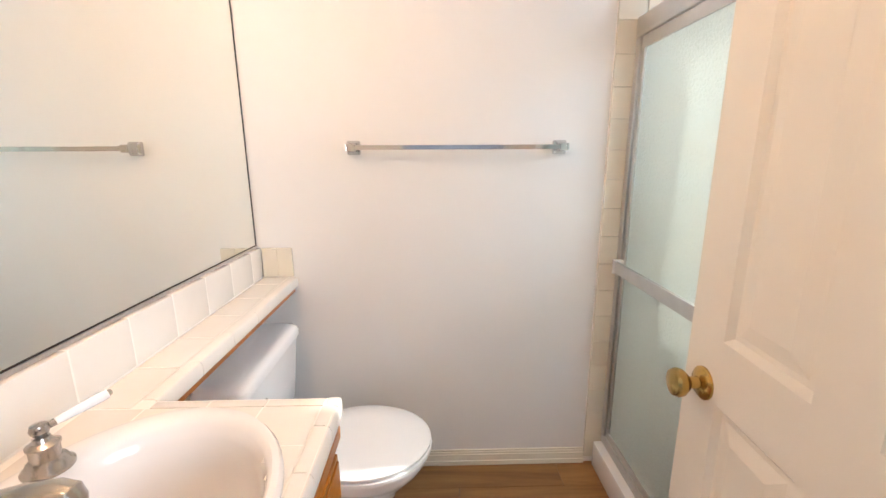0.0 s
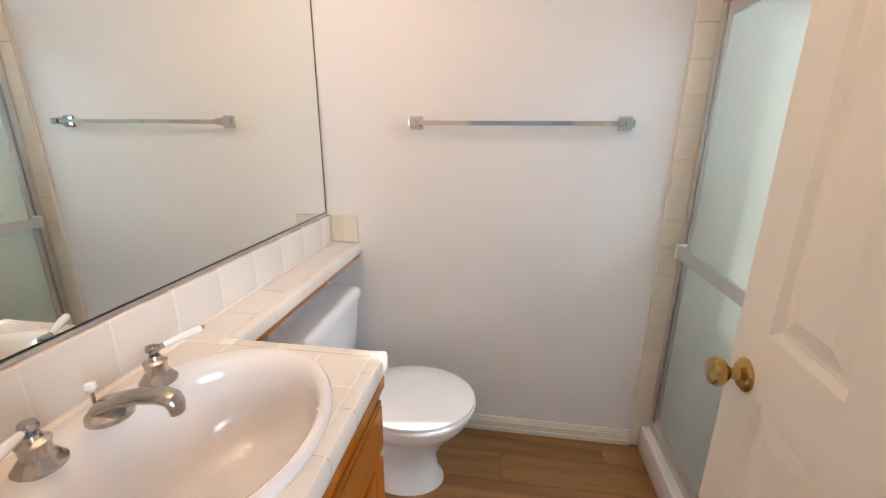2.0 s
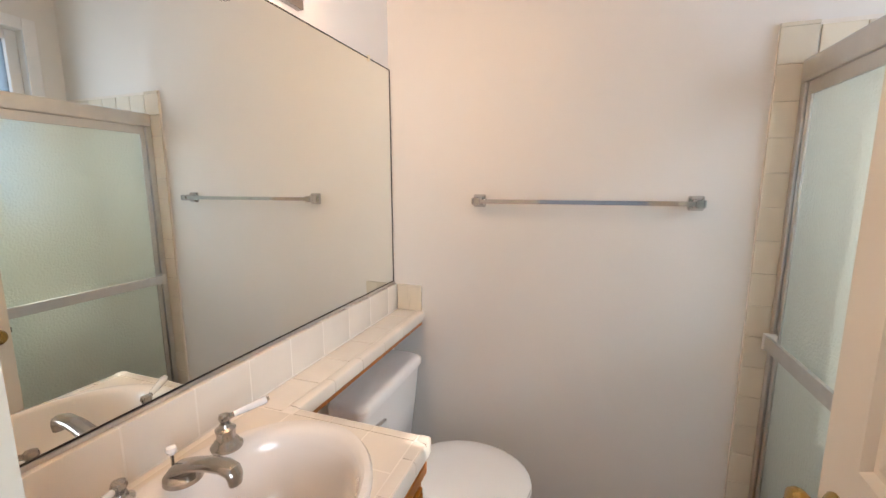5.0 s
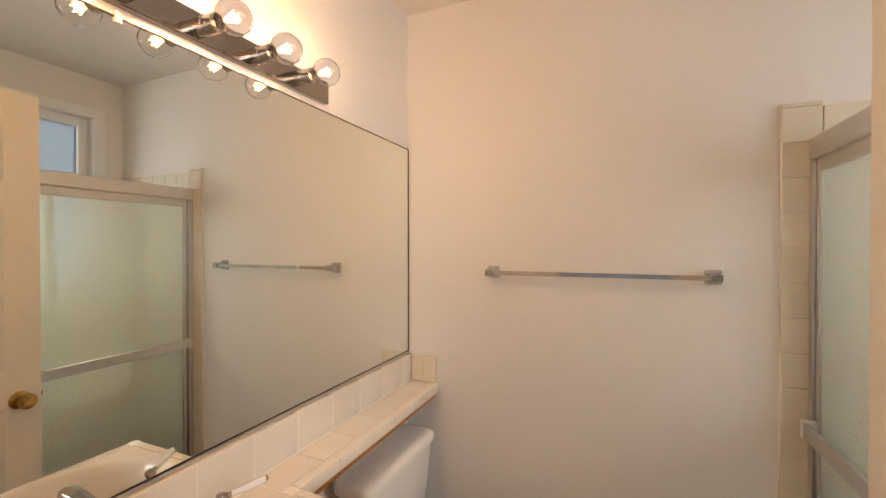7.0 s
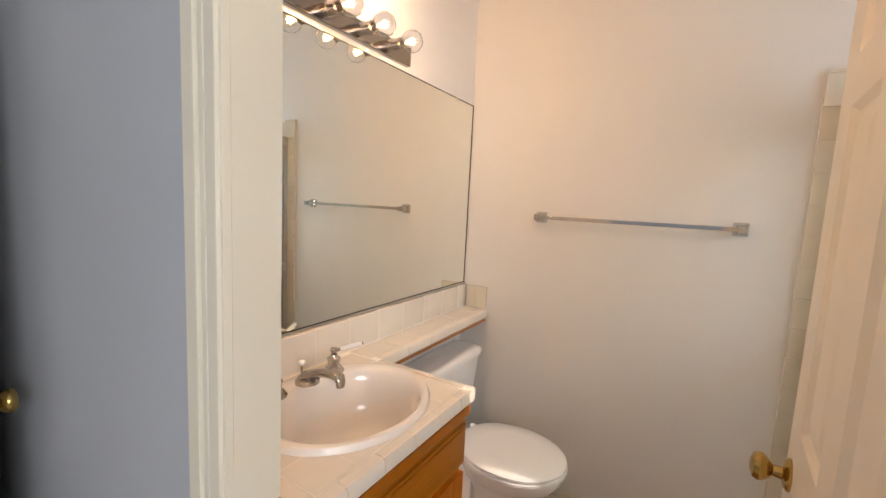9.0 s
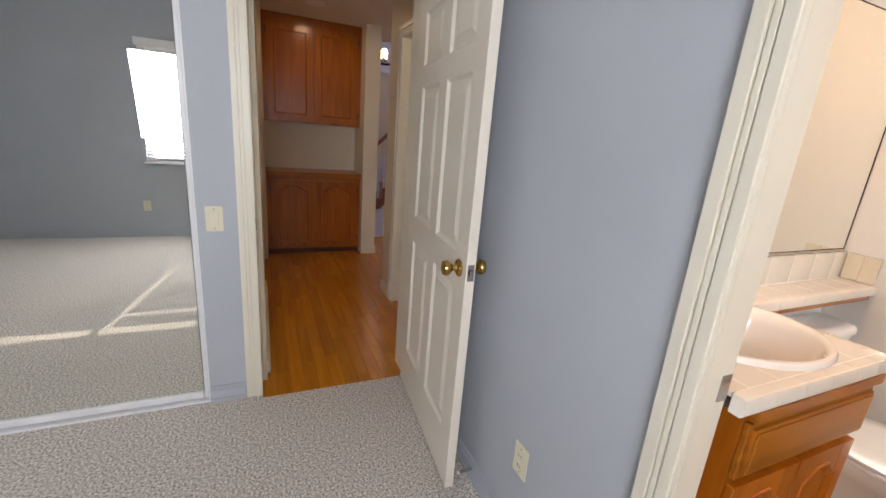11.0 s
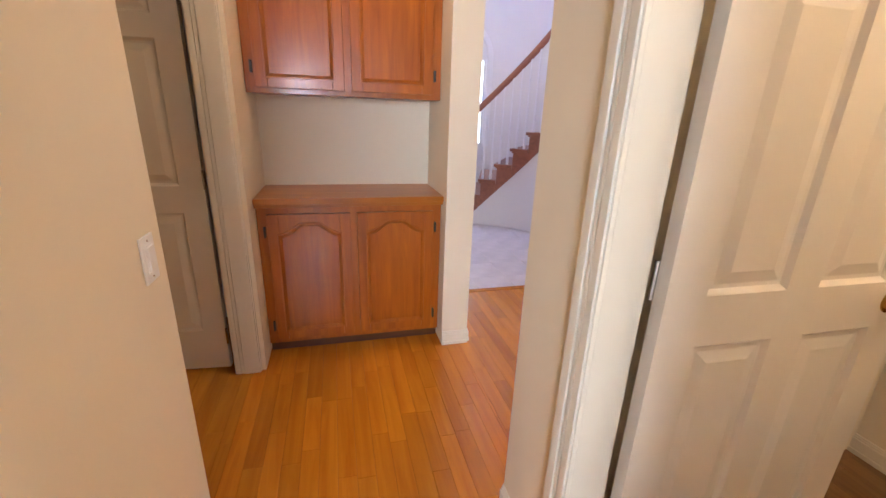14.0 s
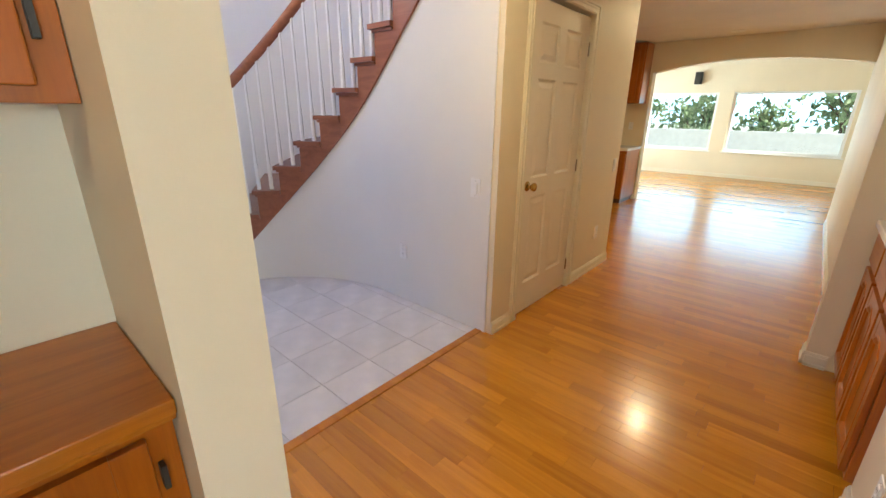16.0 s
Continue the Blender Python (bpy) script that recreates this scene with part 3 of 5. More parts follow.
def oak_door(parent, name, m, w, h, arch=0.0, label=""):
    """A raised-panel cabinet door seen from -y; hinge corner at the origin, x across, z up."""
    d = thing(name, label, "", m)
    d.parent = parent
    d.matrix_parent_inverse = Matrix()
    t, s = 0.019, 0.058
    items = [(0, 0, 0, s, t, h), (w - s, 0, 0, w, t, h), (s, 0, 0, w - s, t, s)]
    bm = boxes(*items, bevel=0.003)
    if arch:
        n = 14
        lps = []
        for k in range(n + 1):
            x = s + (w - 2 * s) * k / n
            z = h - s - arch + arch * min(1.0, 1.25 * math.sin(math.pi * k / n) ** 2)
            lps.append([(x, 0.001, z), (x, t, z), (x, t, h), (x, 0.001, h)])
        loft(bm, lps)
    else:
        box(bm, s, 0, h - s, w - s, t, h, bevel=0.003)
    part("door_frame", bm, M_OAK, d)

    def outline(inset, y):
        a, b, c, e = s + inset, s + inset, w - s - inset, h - s - inset
        lp = [(a, y, b), (c, y, b), (c, y, e - arch)]
        if arch:
            lp += [(c + (a - c) * k / 20, y, e - arch + arch * min(1.0, 1.25 * math.sin(math.pi * k / 20) ** 2)) for k in range(1, 20)]
        lp.append((a, y, e - arch))
        return lp
    part("moulding", loft(bmesh.new(), [outline(i, y) for i, y in ((-0.013, 0.001), (-0.011, -0.003), (-0.005, -0.003), (0.0, 0.002), (0.007, 0.006), (0.010, 0.013))], False), M_OAK, d, smooth=True)
    bm = loft(bmesh.new(), [outline(i, y) for i, y in ((-0.003, 0.018), (-0.003, 0.011), (0.014, 0.011))])
    part("inset_panel", bm, M_OAK, d)
    return d


def hinge(parent, x, y, z):
    part("hinge", boxes((x - 0.004, y - 0.006, z - 0.022, x + 0.004, y + 0.004, z + 0.022), (x - 0.006, y - 0.004, z - 0.03, x + 0.006, y + 0.003, z - 0.022), (x - 0.006, y - 0.004, z + 0.022, x + 0.006, y + 0.003, z + 0.03), bevel=0.001), M_DARK, parent, "dark metal hinge")


van = thing("vanity_cabinet", "honey oak vanity cabinet with false drawer and arched doors", "cabinet", pose(-0.085, 0.26, 0))
part("body", boxes((-0.455, 0.0, 0.27, -0.02, 0.53, 0.29), (-0.02, 0.0, 0.27, 0, 0.53, 0.884), (-0.455, 0.51, 0.29, -0.02, 0.53, 0.884), (-0.455, 0.0, 0.29, -0.02, 0.02, 0.884)), M_OAK, van)
# the shade under the vanity is in this dark colour
part("toe_kick", boxes((-0.455, 0.0, BF, -0.20, 0.51, 0.27)), M_OAK_DARK, van, "recessed toe kick with shade put into its colour")
rot = pose(0, 0, 0, 0, 0, 90)
fr = thing("drawer_front", "", "")
fr.parent = van
bm = boxes((0.0, 0.0, 0.70, 0.014, 0.53, 0.845), (0.013, 0.012, 0.712, 0.022, 0.518, 0.833), (0.021, 0.02, 0.72, 0.026, 0.51, 0.825), bevel=0.003)
part("drawer_board", bm, M_OAK_Y, fr, "oak false drawer front with bevelled edge")
part("drawer_lip", boxes((0.0, -0.005, 0.855, 0.026, 0.535, 0.883), bevel=0.004), M_OAK_Y, fr)
oak_door(van, "door", pose(0.0195, 0.005, 0.275) @ rot, 0.257, 0.405, 0.04)
oak_door(van, "door", pose(0.0195, 0.268, 0.275) @ rot, 0.257, 0.405, 0.04)

ctr = thing("vanity_counter", "cream tiled vanity counter with banjo shelf over the toilet", "counter")
SK = (-0.29, 0.53)        # basin centre
SA, SB = 0.205, 0.245     # half widths of the basin rim in x and y


def slab_with_hole(z0, z1):
    """The counter bed, cut out round the basin."""
    bm = bmesh.new()
    n = 40
    X0, X1, Y0, Y1 = -0.555, CX - 0.006, 0.19, CY - 0.006
    for z in (z0, z1):
        inner, outer = [], []
        for k in range(n):
            a = 2 * math.pi * k / n
            c, s = math.cos(a), math.sin(a)
            inner.append(bm.verts.new((SK[0] + SA * 0.9 * c, SK[1] + SB * 0.9 * s, z)))
            f = min((X1 - SK[0]) / c if c > 1e-6 else 9, (X0 - SK[0]) / c if c < -1e-6 else 9, (Y1 - SK[1]) / s if s > 1e-6 else 9, (Y0 - SK[1]) / s if s < -1e-6 else 9)
            outer.append(bm.verts.new((SK[0] + f * c, SK[1] + f * s, z)))
        for k in range(n):
            bm.faces.new((inner[k], inner[(k + 1) % n], outer[(k + 1) % n], outer[k]))
    return bm


part("grout_bed", slab_with_hole(0.885, CT - 0.0015), M_GROUT, ctr)
part("shelf_bed", boxes((-0.555, CY - 0.03, 0.886, SX - 0.006, 1.648, CT - 0.0028)), M_GROUT, ctr)
part("shelf_trim", boxes((-0.54, CY, 0.868, SX - 0.012, 1.645, 0.884)), M_OAK_Y, ctr, "thin oak strip under the shelf")


def bullnose(x0, y0, x1, y1, out):
    """A rounded edge tile run whose outer side faces out."""
    bm = bmesh.new()
    d = Vector((x1 - x0, y1 - y0, 0))
    o = Vector(out).to_3d()
    prof = [(-0.03, 0.0), (-0.012, 0.0), (-0.004, -0.003), (0.0, -0.011), (0.0, -0.036), (-0.006, -0.043), (-0.03, -0.043)]
    loft(bm, [[Vector((x0, y0, CT)) + d * f + o * a + Vector((0, 0, b)) for a, b in prof] for f in (0, 1)])
    return bm


y = 0.19
while y < CY - 0.035:
    y2 = min(y + 0.108, CY - 0.03)
    part("edge_tile", bullnose(CX, y, CX, y2 - 0.002, (1, 0)), M_TILE, ctr, smooth=True)
    y = y2
part("corner_tile", boxes((CX - 0.031, CY - 0.031, CT - 0.043, CX, CY, CT), bevel=0.009), M_TILE, ctr, smooth=True)
x = CX - 0.031
while x > SX + 0.02:
    x2 = max(x - 0.108, SX)
    part("edge_tile", bullnose(x2 + 0.003, CY, x, CY, (0, 1)), M_TILE, ctr, smooth=True)
    x = x2
y = CY
while y < 1.64:
    y2 = min(y + 0.152, 1.648)
    part("edge_tile", bullnose(SX, y, SX, y2 - 0.002, (1, 0)), M_TILE, ctr, smooth=True)
    y = y2


def clip_tile(x0, y0, x1, y1):
    """A counter tile, trimmed where it runs under the basin's rim."""
    if all(((x - SK[0]) / (SA * 0.93)) ** 2 + ((yy - SK[1]) / (SB * 0.93)) ** 2 < 1 for x in (x0, x1) for yy in (y0, y1)):
        return None
    bm = boxes((x0, y0, CT - 0.012, x1, y1, CT), bevel=0.0022)
    inside = ((max(x0, min(SK[0], x1)) - SK[0]) / SA) ** 2 + ((max(y0, min(SK[1], y1)) - SK[1]) / SB) ** 2 < 0.9
    if inside:
        bm.free()
        bm = bmesh.new()
        n = 6
        keep = []
        for i in range(n):
            for j in range(n):
                xa, xb = x0 + (x1 - x0) * i / n, x0 + (x1 - x0) * (i + 1) / n
                ya, yb = y0 + (y1 - y0) * j / n, y0 + (y1 - y0) * (j + 1) / n
                if (((xa + xb) / 2 - SK[0]) / (SA * 0.9)) ** 2 + (((ya + yb) / 2 - SK[1]) / (SB * 0.9)) ** 2 > 1:
                    keep.append((xa, ya, xb, yb))
        for xa, ya, xb, yb in keep:
            bm.faces.new([bm.verts.new(p) for p in ((xa, ya, CT), (xb, ya, CT), (xb, yb, CT), (xa, yb, CT))])
        bmesh.ops.remove_doubles(bm, verts=bm.verts[:], dist=1e-5)
        if not bm.faces:
            bm.free()
            return None
    return bm


for i in range(5):
    x1 = CX - 0.033 - i * 0.108
    x0 = max(x1 - 0.105, -0.535)
    if x1 - x0 < 0.02:
        continue
    for j in range(6):
        y1 = CY - 0.033 - j * 0.108
        y0 = max(y1 - 0.105, 0.191)
        if y1 - y0 < 0.02:
            continue
        bm = clip_tile(x0, y0, x1, y1)
        if bm:
            part("counter_tile", bm, M_TILE, ctr)
for j in range(6):
    y0 = CY - 0.028 + j * 0.152
    y1 = min(y0 + 0.149, 1.646)
    if y1 - y0 > 0.02:
        part("shelf_tile", boxes((-0.535, y0, CT - 0.012, SX - 0.033, y1, CT), bevel=0.002), M_TILE, ctr)
y = 0.19
while y < 1.63:
    y2 = min(y + 0.152, 1.648)
    part("splash_tile", boxes((-0.555, y, CT + 0.002, -0.537, y2 - 0.0012, 1.043), bevel=0.0035), M_TILE, ctr, smooth=True)
    y = y2
part("splash_grout", boxes((-0.557, 0.19, CT - 0.002, -0.5376, 1.648, 1.0415)), M_GROUT, ctr)
for k in range(2):
    part("side_splash_tile", boxes((-0.533 + k * 0.057, 1.637, CT + 0.002, -0.4765 + k * 0.057, 1.649, 1.043), bevel=0.003), M_STRIP, ctr)

basin = thing("basin", "ivory oval drop-in porcelain basin set in the counter", "sink", pose(SK[0], SK[1], CT))
prof = [(1.0, 0.0), (1.0, 0.006), (0.975, 0.014), (0.93, 0.016), (0.87, 0.013), (0.83, 0.004), (0.80, -0.02), (0.775, -0.07), (0.72, -0.12), (0.60, -0.15), (0.35, -0.163), (0.1, -0.168), (0.1, -0.178), (0.4, -0.175), (0.65, -0.162), (0.80, -0.12), (0.87, -0.02), (0.9, 0.0)]
bm = bmesh.new()
n = 56
rings = []
for f, z in prof:
    ring = []
    for k in range(n):
        a = 2 * math.pi * k / n
        c, s = math.cos(a), math.sin(a)
        inner = max(0.0, (0.95 - f) / 0.3) if f < 0.95 else 0.0
        shift = 0.032 * min(1.0, inner)
        ring.append(bm.verts.new((SA * f * c + (shift if f < 0.9 else 0) - (0.0), SB * f * s, z)))
    rings.append(ring)
for a, b in zip(rings, rings[1:]):
    for k in range(n):
        bm.faces.new((a[k], a[(k + 1) % n], b[(k + 1) % n], b[k]))
part("bowl", bm, M_SINK, basin, smooth=True)
part("drain", lathe(bmesh.new(), [(0.0, 0.0), (0.024, 0.0), (0.026, 0.003), (0.02, 0.005), (0.0, 0.004)], pose(0.03, 0.0, -0.166), 20), M_NICKEL, basin, "metal drain ring", True)
for k in (-1, 0, 1):
    part("overflow_hole", lathe(bmesh.new(), [(0.0, 0.0), (0.006, 0.0), (0.006, 0.002), (0.0, 0.002)], pose(0.196, 0.03 * k, -0.028, 0, -72, 0), 12), M_DARK, basin, "dark overflow hole")

fau = thing("faucet", "brushed nickel widespread faucet with white lever handles", "faucet", pose(-0.44, 0.53, CT + 0.012))


def tap_handle(parent, y, ang):
    h = part("handle", lathe(bmesh.new(), [(0.0, 0.0), (0.031, 0.0), (0.031, 0.004), (0.026, 0.008), (0.024, 0.014), (0.018, 0.019), (0.018, 0.035), (0.020, 0.038), (0.020, 0.041), (0.012, 0.046), (0.010, 0.052), (0.006, 0.054), (0.010, 0.058), (0.012, 0.064), (0.010, 0.071), (0.0, 0.074)], pose(0, y, 0), 24), M_NICKEL, parent, "", True)
    d = Vector((math.cos(ang), math.sin(ang), 0.12)).normalized()
    o = Vector((0, y, 0.063))
    part("lever", tube(bmesh.new(), [o + d * a for a in (0.018, 0.03, 0.05, 0.075, 0.085)], [0.0055, 0.0065, 0.0075, 0.0082, 0.0075], 12), M_PORC, h, "white porcelain lever", True)
    part("lever_tip", tube(bmesh.new(), [o + d * a for a in (0.085, 0.087, 0.091)], [0.0055, 0.0055, 0.004], 12), M_NICKEL, h, "", True)
    part("lever_collar", tube(bmesh.new(), [o + d * a for a in (0.006, 0.018)], 0.0055, 12), M_NICKEL, h, "", True)


tap_handle(fau, 0.098, radians(62))
tap_handle(fau, -0.105, radians(-62))
bm = bmesh.new()
lathe(bm, [(0.0, 0.0), (0.034, 0.0), (0.033, 0.008), (0.026, 0.014), (0.0, 0.016)], pose(0, 0, 0), 24)
tube(bm, [(-0.012, 0, 0.008), (0.0, 0, 0.020), (0.03, 0, 0.034), (0.07, 0, 0.046), (0.105, 0, 0.050), (0.122, 0, 0.046), (0.127, 0, 0.036), (0.127, 0, 0.022)], [0.024, 0.022, 0.018, 0.017, 0.017, 0.0165, 0.015, 0.0125], 16, 0.7)
part("spout", bm, M_NICKEL, fau, "arched nickel spout", True)
part("lift_rod", lathe(bmesh.new(), [(0.0, 0.0), (0.003, 0.0), (0.003, 0.03), (0.0, 0.03)], pose(-0.024, 0, 0.014), 10), M_NICKEL, fau, "", True)
part("rod_knob", lathe(bmesh.new(), [(0.0, 0.0), (0.006, 0.0), (0.010, 0.007), (0.008, 0.014), (0.0, 0.017)], pose(-0.024, 0, 0.043), 14), M_PORC, fau, "white porcelain knob", True)

# mirror, its rim and clips
mir = thing("vanity_mirror", "large frameless mirror above the vanity with dark edge", "mirror", pose(-0.5585, 0, 0))
part("glass", boxes((0, 0.19, 1.048, 0.0045, 1.642, 1.938)), M_MIRROR, mir)
part("edge_strip", boxes((0, 0.19, 1.0445, 0.010, 1.646, 1.0525), bevel=0.001), M_ALU, mir, "thin metal channel along the bottom")
part("edge_strip", boxes((0, 0.19, 1.0526, 0.006, 1.646, 1.0556)), M_DARK, mir, "dark mirror edge")
part("edge_strip", boxes((0, 1.642, 1.048, 0.006, 1.6465, 1.941)), M_DARK, mir, "dark mirror edge")
part("edge_strip", boxes((0, 0.19, 1.938, 0.006, 1.642, 1.9415)), M_DARK, mir, "dark mirror edge")
for y in (1.47, 0.5):
    part("clip", boxes((0, y, 1.929, 0.009, y + 0.012, 1.950), bevel=0.002), M_PLASTIC, mir, "small clear mirror clip")

bar = thing("vanity_light", "chrome strip light with clear globe bulbs above the mirror", "light", pose(-0.56, 0, 0))
part("back_plate", boxes((0, 0.22, 1.96, 0.022, 1.087, 2.024), bevel=0.003), M_PLATE, bar, "polished metal back plate")
for y in BATH_BULBS:
    s = part("socket", lathe(bmesh.new(), [(0.0, 0.0), (0.020, 0.0), (0.020, 0.028), (0.0215, 0.029), (0.0215, 0.033), (0.020, 0.034), (0.020, 0.062), (0.017, 0.064), (0.0, 0.064)], pose(0.022, y, 1.987, 0, 90, 0), 24), M_NICKEL, bar, "", True)
    g = part("bulb", lathe(bmesh.new(), [(0.013, 0.0), (0.015, 0.008), (0.025, 0.017), (0.033, 0.030), (0.036, 0.044), (0.033, 0.060), (0.023, 0.073), (0.010, 0.079), (0.0, 0.08), (0.0, 0.0788), (0.0095, 0.0778), (0.0222, 0.072), (0.0319, 0.0595), (0.0348, 0.044), (0.0319, 0.0306), (0.0242, 0.018), (0.0138, 0.009), (0.0118, 0.002)], pose(0.086, y, 1.987, 0, 90, 0), 24), M_GLASS, bar, "clear glass globe bulb", True)
    g.visible_shadow = False
    bm = bmesh.new()
    for k in range(6):
        a = math.pi * k / 3
        tube(bm, [(0.105, y + 0.003 * math.cos(a), 1.987 + 0.003 * math.sin(a)), (0.138, y + 0.011 * math.cos(a), 1.987 + 0.011 * math.sin(a))], 0.0016, 6)
    f = part("filament", bm, M_FILAMENT, bar, "glowing warm filament")
    f.visible_shadow = False

tb = thing("towel_bar", "chrome towel bar on the white bathroom wall", "towel bar", pose(0, 1.648, 1.412))
part("rail", boxes((-0.16, -0.062, -0.008, 0.585, -0.056, 0.008), bevel=0.001), M_CHROME, tb)
for x, side in ((-0.165, -1), (0.588, 1)):
    bm = bmesh.new()
    loft(bm, [[(x + a * q, y, c * q) for a, c in ((-0.025, -0.020), (-0.021, -0.025), (0.021, -0.025), (0.025, -0.020), (0.025, 0.020), (0.021, 0.025), (-0.021, 0.025), (-0.025, 0.020))] for y, q in ((0.0, 1.0), (-0.006, 1.0), (-0.012, 0.9), (-0.020, 0.62))])
    p = part("bracket", bm, M_CHROME, tb)
    bm = bmesh.new()
    loft(bm, [[(x + a, y, c) for a, c in ((-hw, -hz), (hw, -hz), (hw, hz), (-hw, hz))] for y, hw, hz in ((-0.018, 0.015, 0.016), (-0.045, 0.012, 0.013), (-0.054, 0.013, 0.014), (-0.066, 0.012, 0.013))])
    part("post", bm, M_CHROME, p)
    part("end_cap", boxes((x + side * 0.013 - 0.004, -0.067, -0.012, x + side * 0.013 + 0.004, -0.048, 0.012), bevel=0.002), M_CHROME, p)


# toilet
toi = thing("toilet", "white porcelain two-piece toilet with closed lid", "toilet", pose(0, 1.335, BF))


def oval(cx, a, b, z, n=32, back=1.0):
    """An egg outline: half length a (front), half width b."""
    out = []
    for k in range(n):
        t = 2 * math.pi * k / n
        c, s = math.cos(t), math.sin(t)
        out.append((cx + a * c * (1.0 if c > 0 else back), b * s, z))
    return out


bm = bmesh.new()
loft(bm, [oval(-0.16, 0.155, 0.105, 0.0), oval(-0.16, 0.15, 0.10, 0.02), oval(-0.165, 0.135, 0.085, 0.05), oval(-0.165, 0.13, 0.082, 0.13), oval(-0.15, 0.16, 0.10, 0.20), oval(-0.13, 0.205, 0.15, 0.27), oval(-0.125, 0.22, 0.178, 0.31), oval(-0.125, 0.22, 0.18, 0.335)])
part("bowl", bm, M_PORC, toi, smooth=True)
bm = bmesh.new()
loft(bm, [oval(-0.12, 0.222, 0.185, 0.338), oval(-0.12, 0.23, 0.192, 0.343), oval(-0.12, 0.23, 0.192, 0.354), oval(-0.12, 0.222, 0.185, 0.357)])
part("seat", bm, M_PORC, toi, smooth=True)
bm = bmesh.new()
loft(bm, [oval(-0.122, 0.22, 0.183, 0.359), oval(-0.122, 0.229, 0.191, 0.363), oval(-0.122, 0.229, 0.191, 0.371), oval(-0.122, 0.215, 0.178, 0.379), oval(-0.122, 0.13, 0.11, 0.383)])
part("lid", bm, M_PORC, toi, smooth=True)


def soft_box(z, x0, x1, hy, r, n=4):
    """A level rectangle with rounded corners."""
    out = []
    for cx, cy, a0 in ((x1 - r, hy - r, 0), (x0 + r, hy - r, 90), (x0 + r, -hy + r, 180), (x1 - r, -hy + r, 270)):
        out += [(cx + r * math.cos(radians(a0 + 90 * k / n)), cy + r * math.sin(radians(a0 + 90 * k / n)), z) for k in range(n + 1)]
    return out


part("tank", loft(bmesh.new(), [soft_box(0.345, -0.53, -0.425, 0.19, 0.03), soft_box(0.36, -0.535, -0.418, 0.205, 0.035), soft_box(0.52, -0.535, -0.405, 0.225, 0.035), soft_box(0.655, -0.535, -0.396, 0.238, 0.035)]), M_PORC, toi, smooth=True)
part("tank_lid", loft(bmesh.new(), [soft_box(0.657, -0.54, -0.394, 0.242, 0.035), soft_box(0.662, -0.543, -0.388, 0.248, 0.038), soft_box(0.684, -0.543, -0.388, 0.248, 0.038), soft_box(0.696, -0.54, -0.396, 0.24, 0.036), soft_box(0.702, -0.53, -0.415, 0.222, 0.03)]), M_PORC, toi, "white tank lid with chamfered edge", True)
part("pedestal_back", boxes((-0.53, -0.1, 0.0, -0.25, 0.1, 0.34), bevel=0.03), M_PORC, toi, smooth=True)
part("flush_lever", tube(bmesh.new(), [(-0.402, -0.19, 0.61), (-0.388, -0.19, 0.61), (-0.384, -0.15, 0.605), (-0.384, -0.12, 0.60)], 0.006, 10), M_CHROME, toi, "", True)
for s in (-1, 1):
    part("seat_hinge", boxes((-0.35, s * 0.07 - 0.015, 0.345, -0.325, s * 0.07 + 0.015, 0.375), bevel=0.005), M_PORC, toi)

# shower: curb, frame, two sliding obscure panes, tiles
GX = 0.865
st = thing("shower_tiles", "ivory glazed tiles lining the shower walls", "tile", kind="structure")
part("grout_backing", boxes((0.766, 1.642, BF, 1.51, 1.6495, 1.955), (1.502, 0.195, BF, 1.5095, 1.642, 1.2)), M_GROUT, st)
n = 0
z = BF + 0.03
while z < 1.95:
    zt = min(z + 0.1085, 1.957)
    part("tile", boxes((0.766, 1.634, z, 0.864, 1.6425, zt - 0.001), bevel=0.0018), M_STRIP, st)
    z = zt
tile_me = finish("tile", boxes((0, -0.004, 0, 0.1055, 0.004, 0.1055), bevel=0.002), M_STRIP)
for i in range(6):
    for j in range(17):
        o = new("tile", tile_me)
        o.parent = st
        o.location = (0.868 + i * 0.1085, 1.639, BF + 0.03 + j * 0.1085)
bm = bmesh.new()
for i in range(13):
    for j in range(10):
        box(bm, 1.496, 0.25 + i * 0.1085, BF + 0.03 + j * 0.1085, 1.503, 0.3555 + i * 0.1085, BF + 0.1355 + j * 0.1085)
tagged(part("far_tiles", bm, M_STRIP, st), kind="stuff")
solid("shower_curb", boxes((0.80, 0.19, BF - 0.01, 0.93, 1.634, BF + 0.11), bevel=0.012), M_PORC, "white shower curb under the glass doors", "shower pan", smooth=True)
sh = thing("shower_enclosure", "aluminium framed sliding shower doors with obscure glass", "shower door", pose(GX, 0, 0))
part("header", boxes((-0.035, 0.19, 1.775, 0.035, 1.633, 1.842), bevel=0.008), M_ALU, sh)
part("track", boxes((-0.03, 0.19, BF + 0.11, 0.03, 1.633, BF + 0.15), bevel=0.004), M_ALU, sh)
part("wall_jamb", boxes((-0.032, 1.605, BF + 0.15, 0.03, 1.633, 1.775), bevel=0.003), M_ALU, sh)
part("wall_jamb", boxes((-0.032, 0.19, BF + 0.15, 0.03, 0.273, 1.775), bevel=0.003), M_ALU, sh)
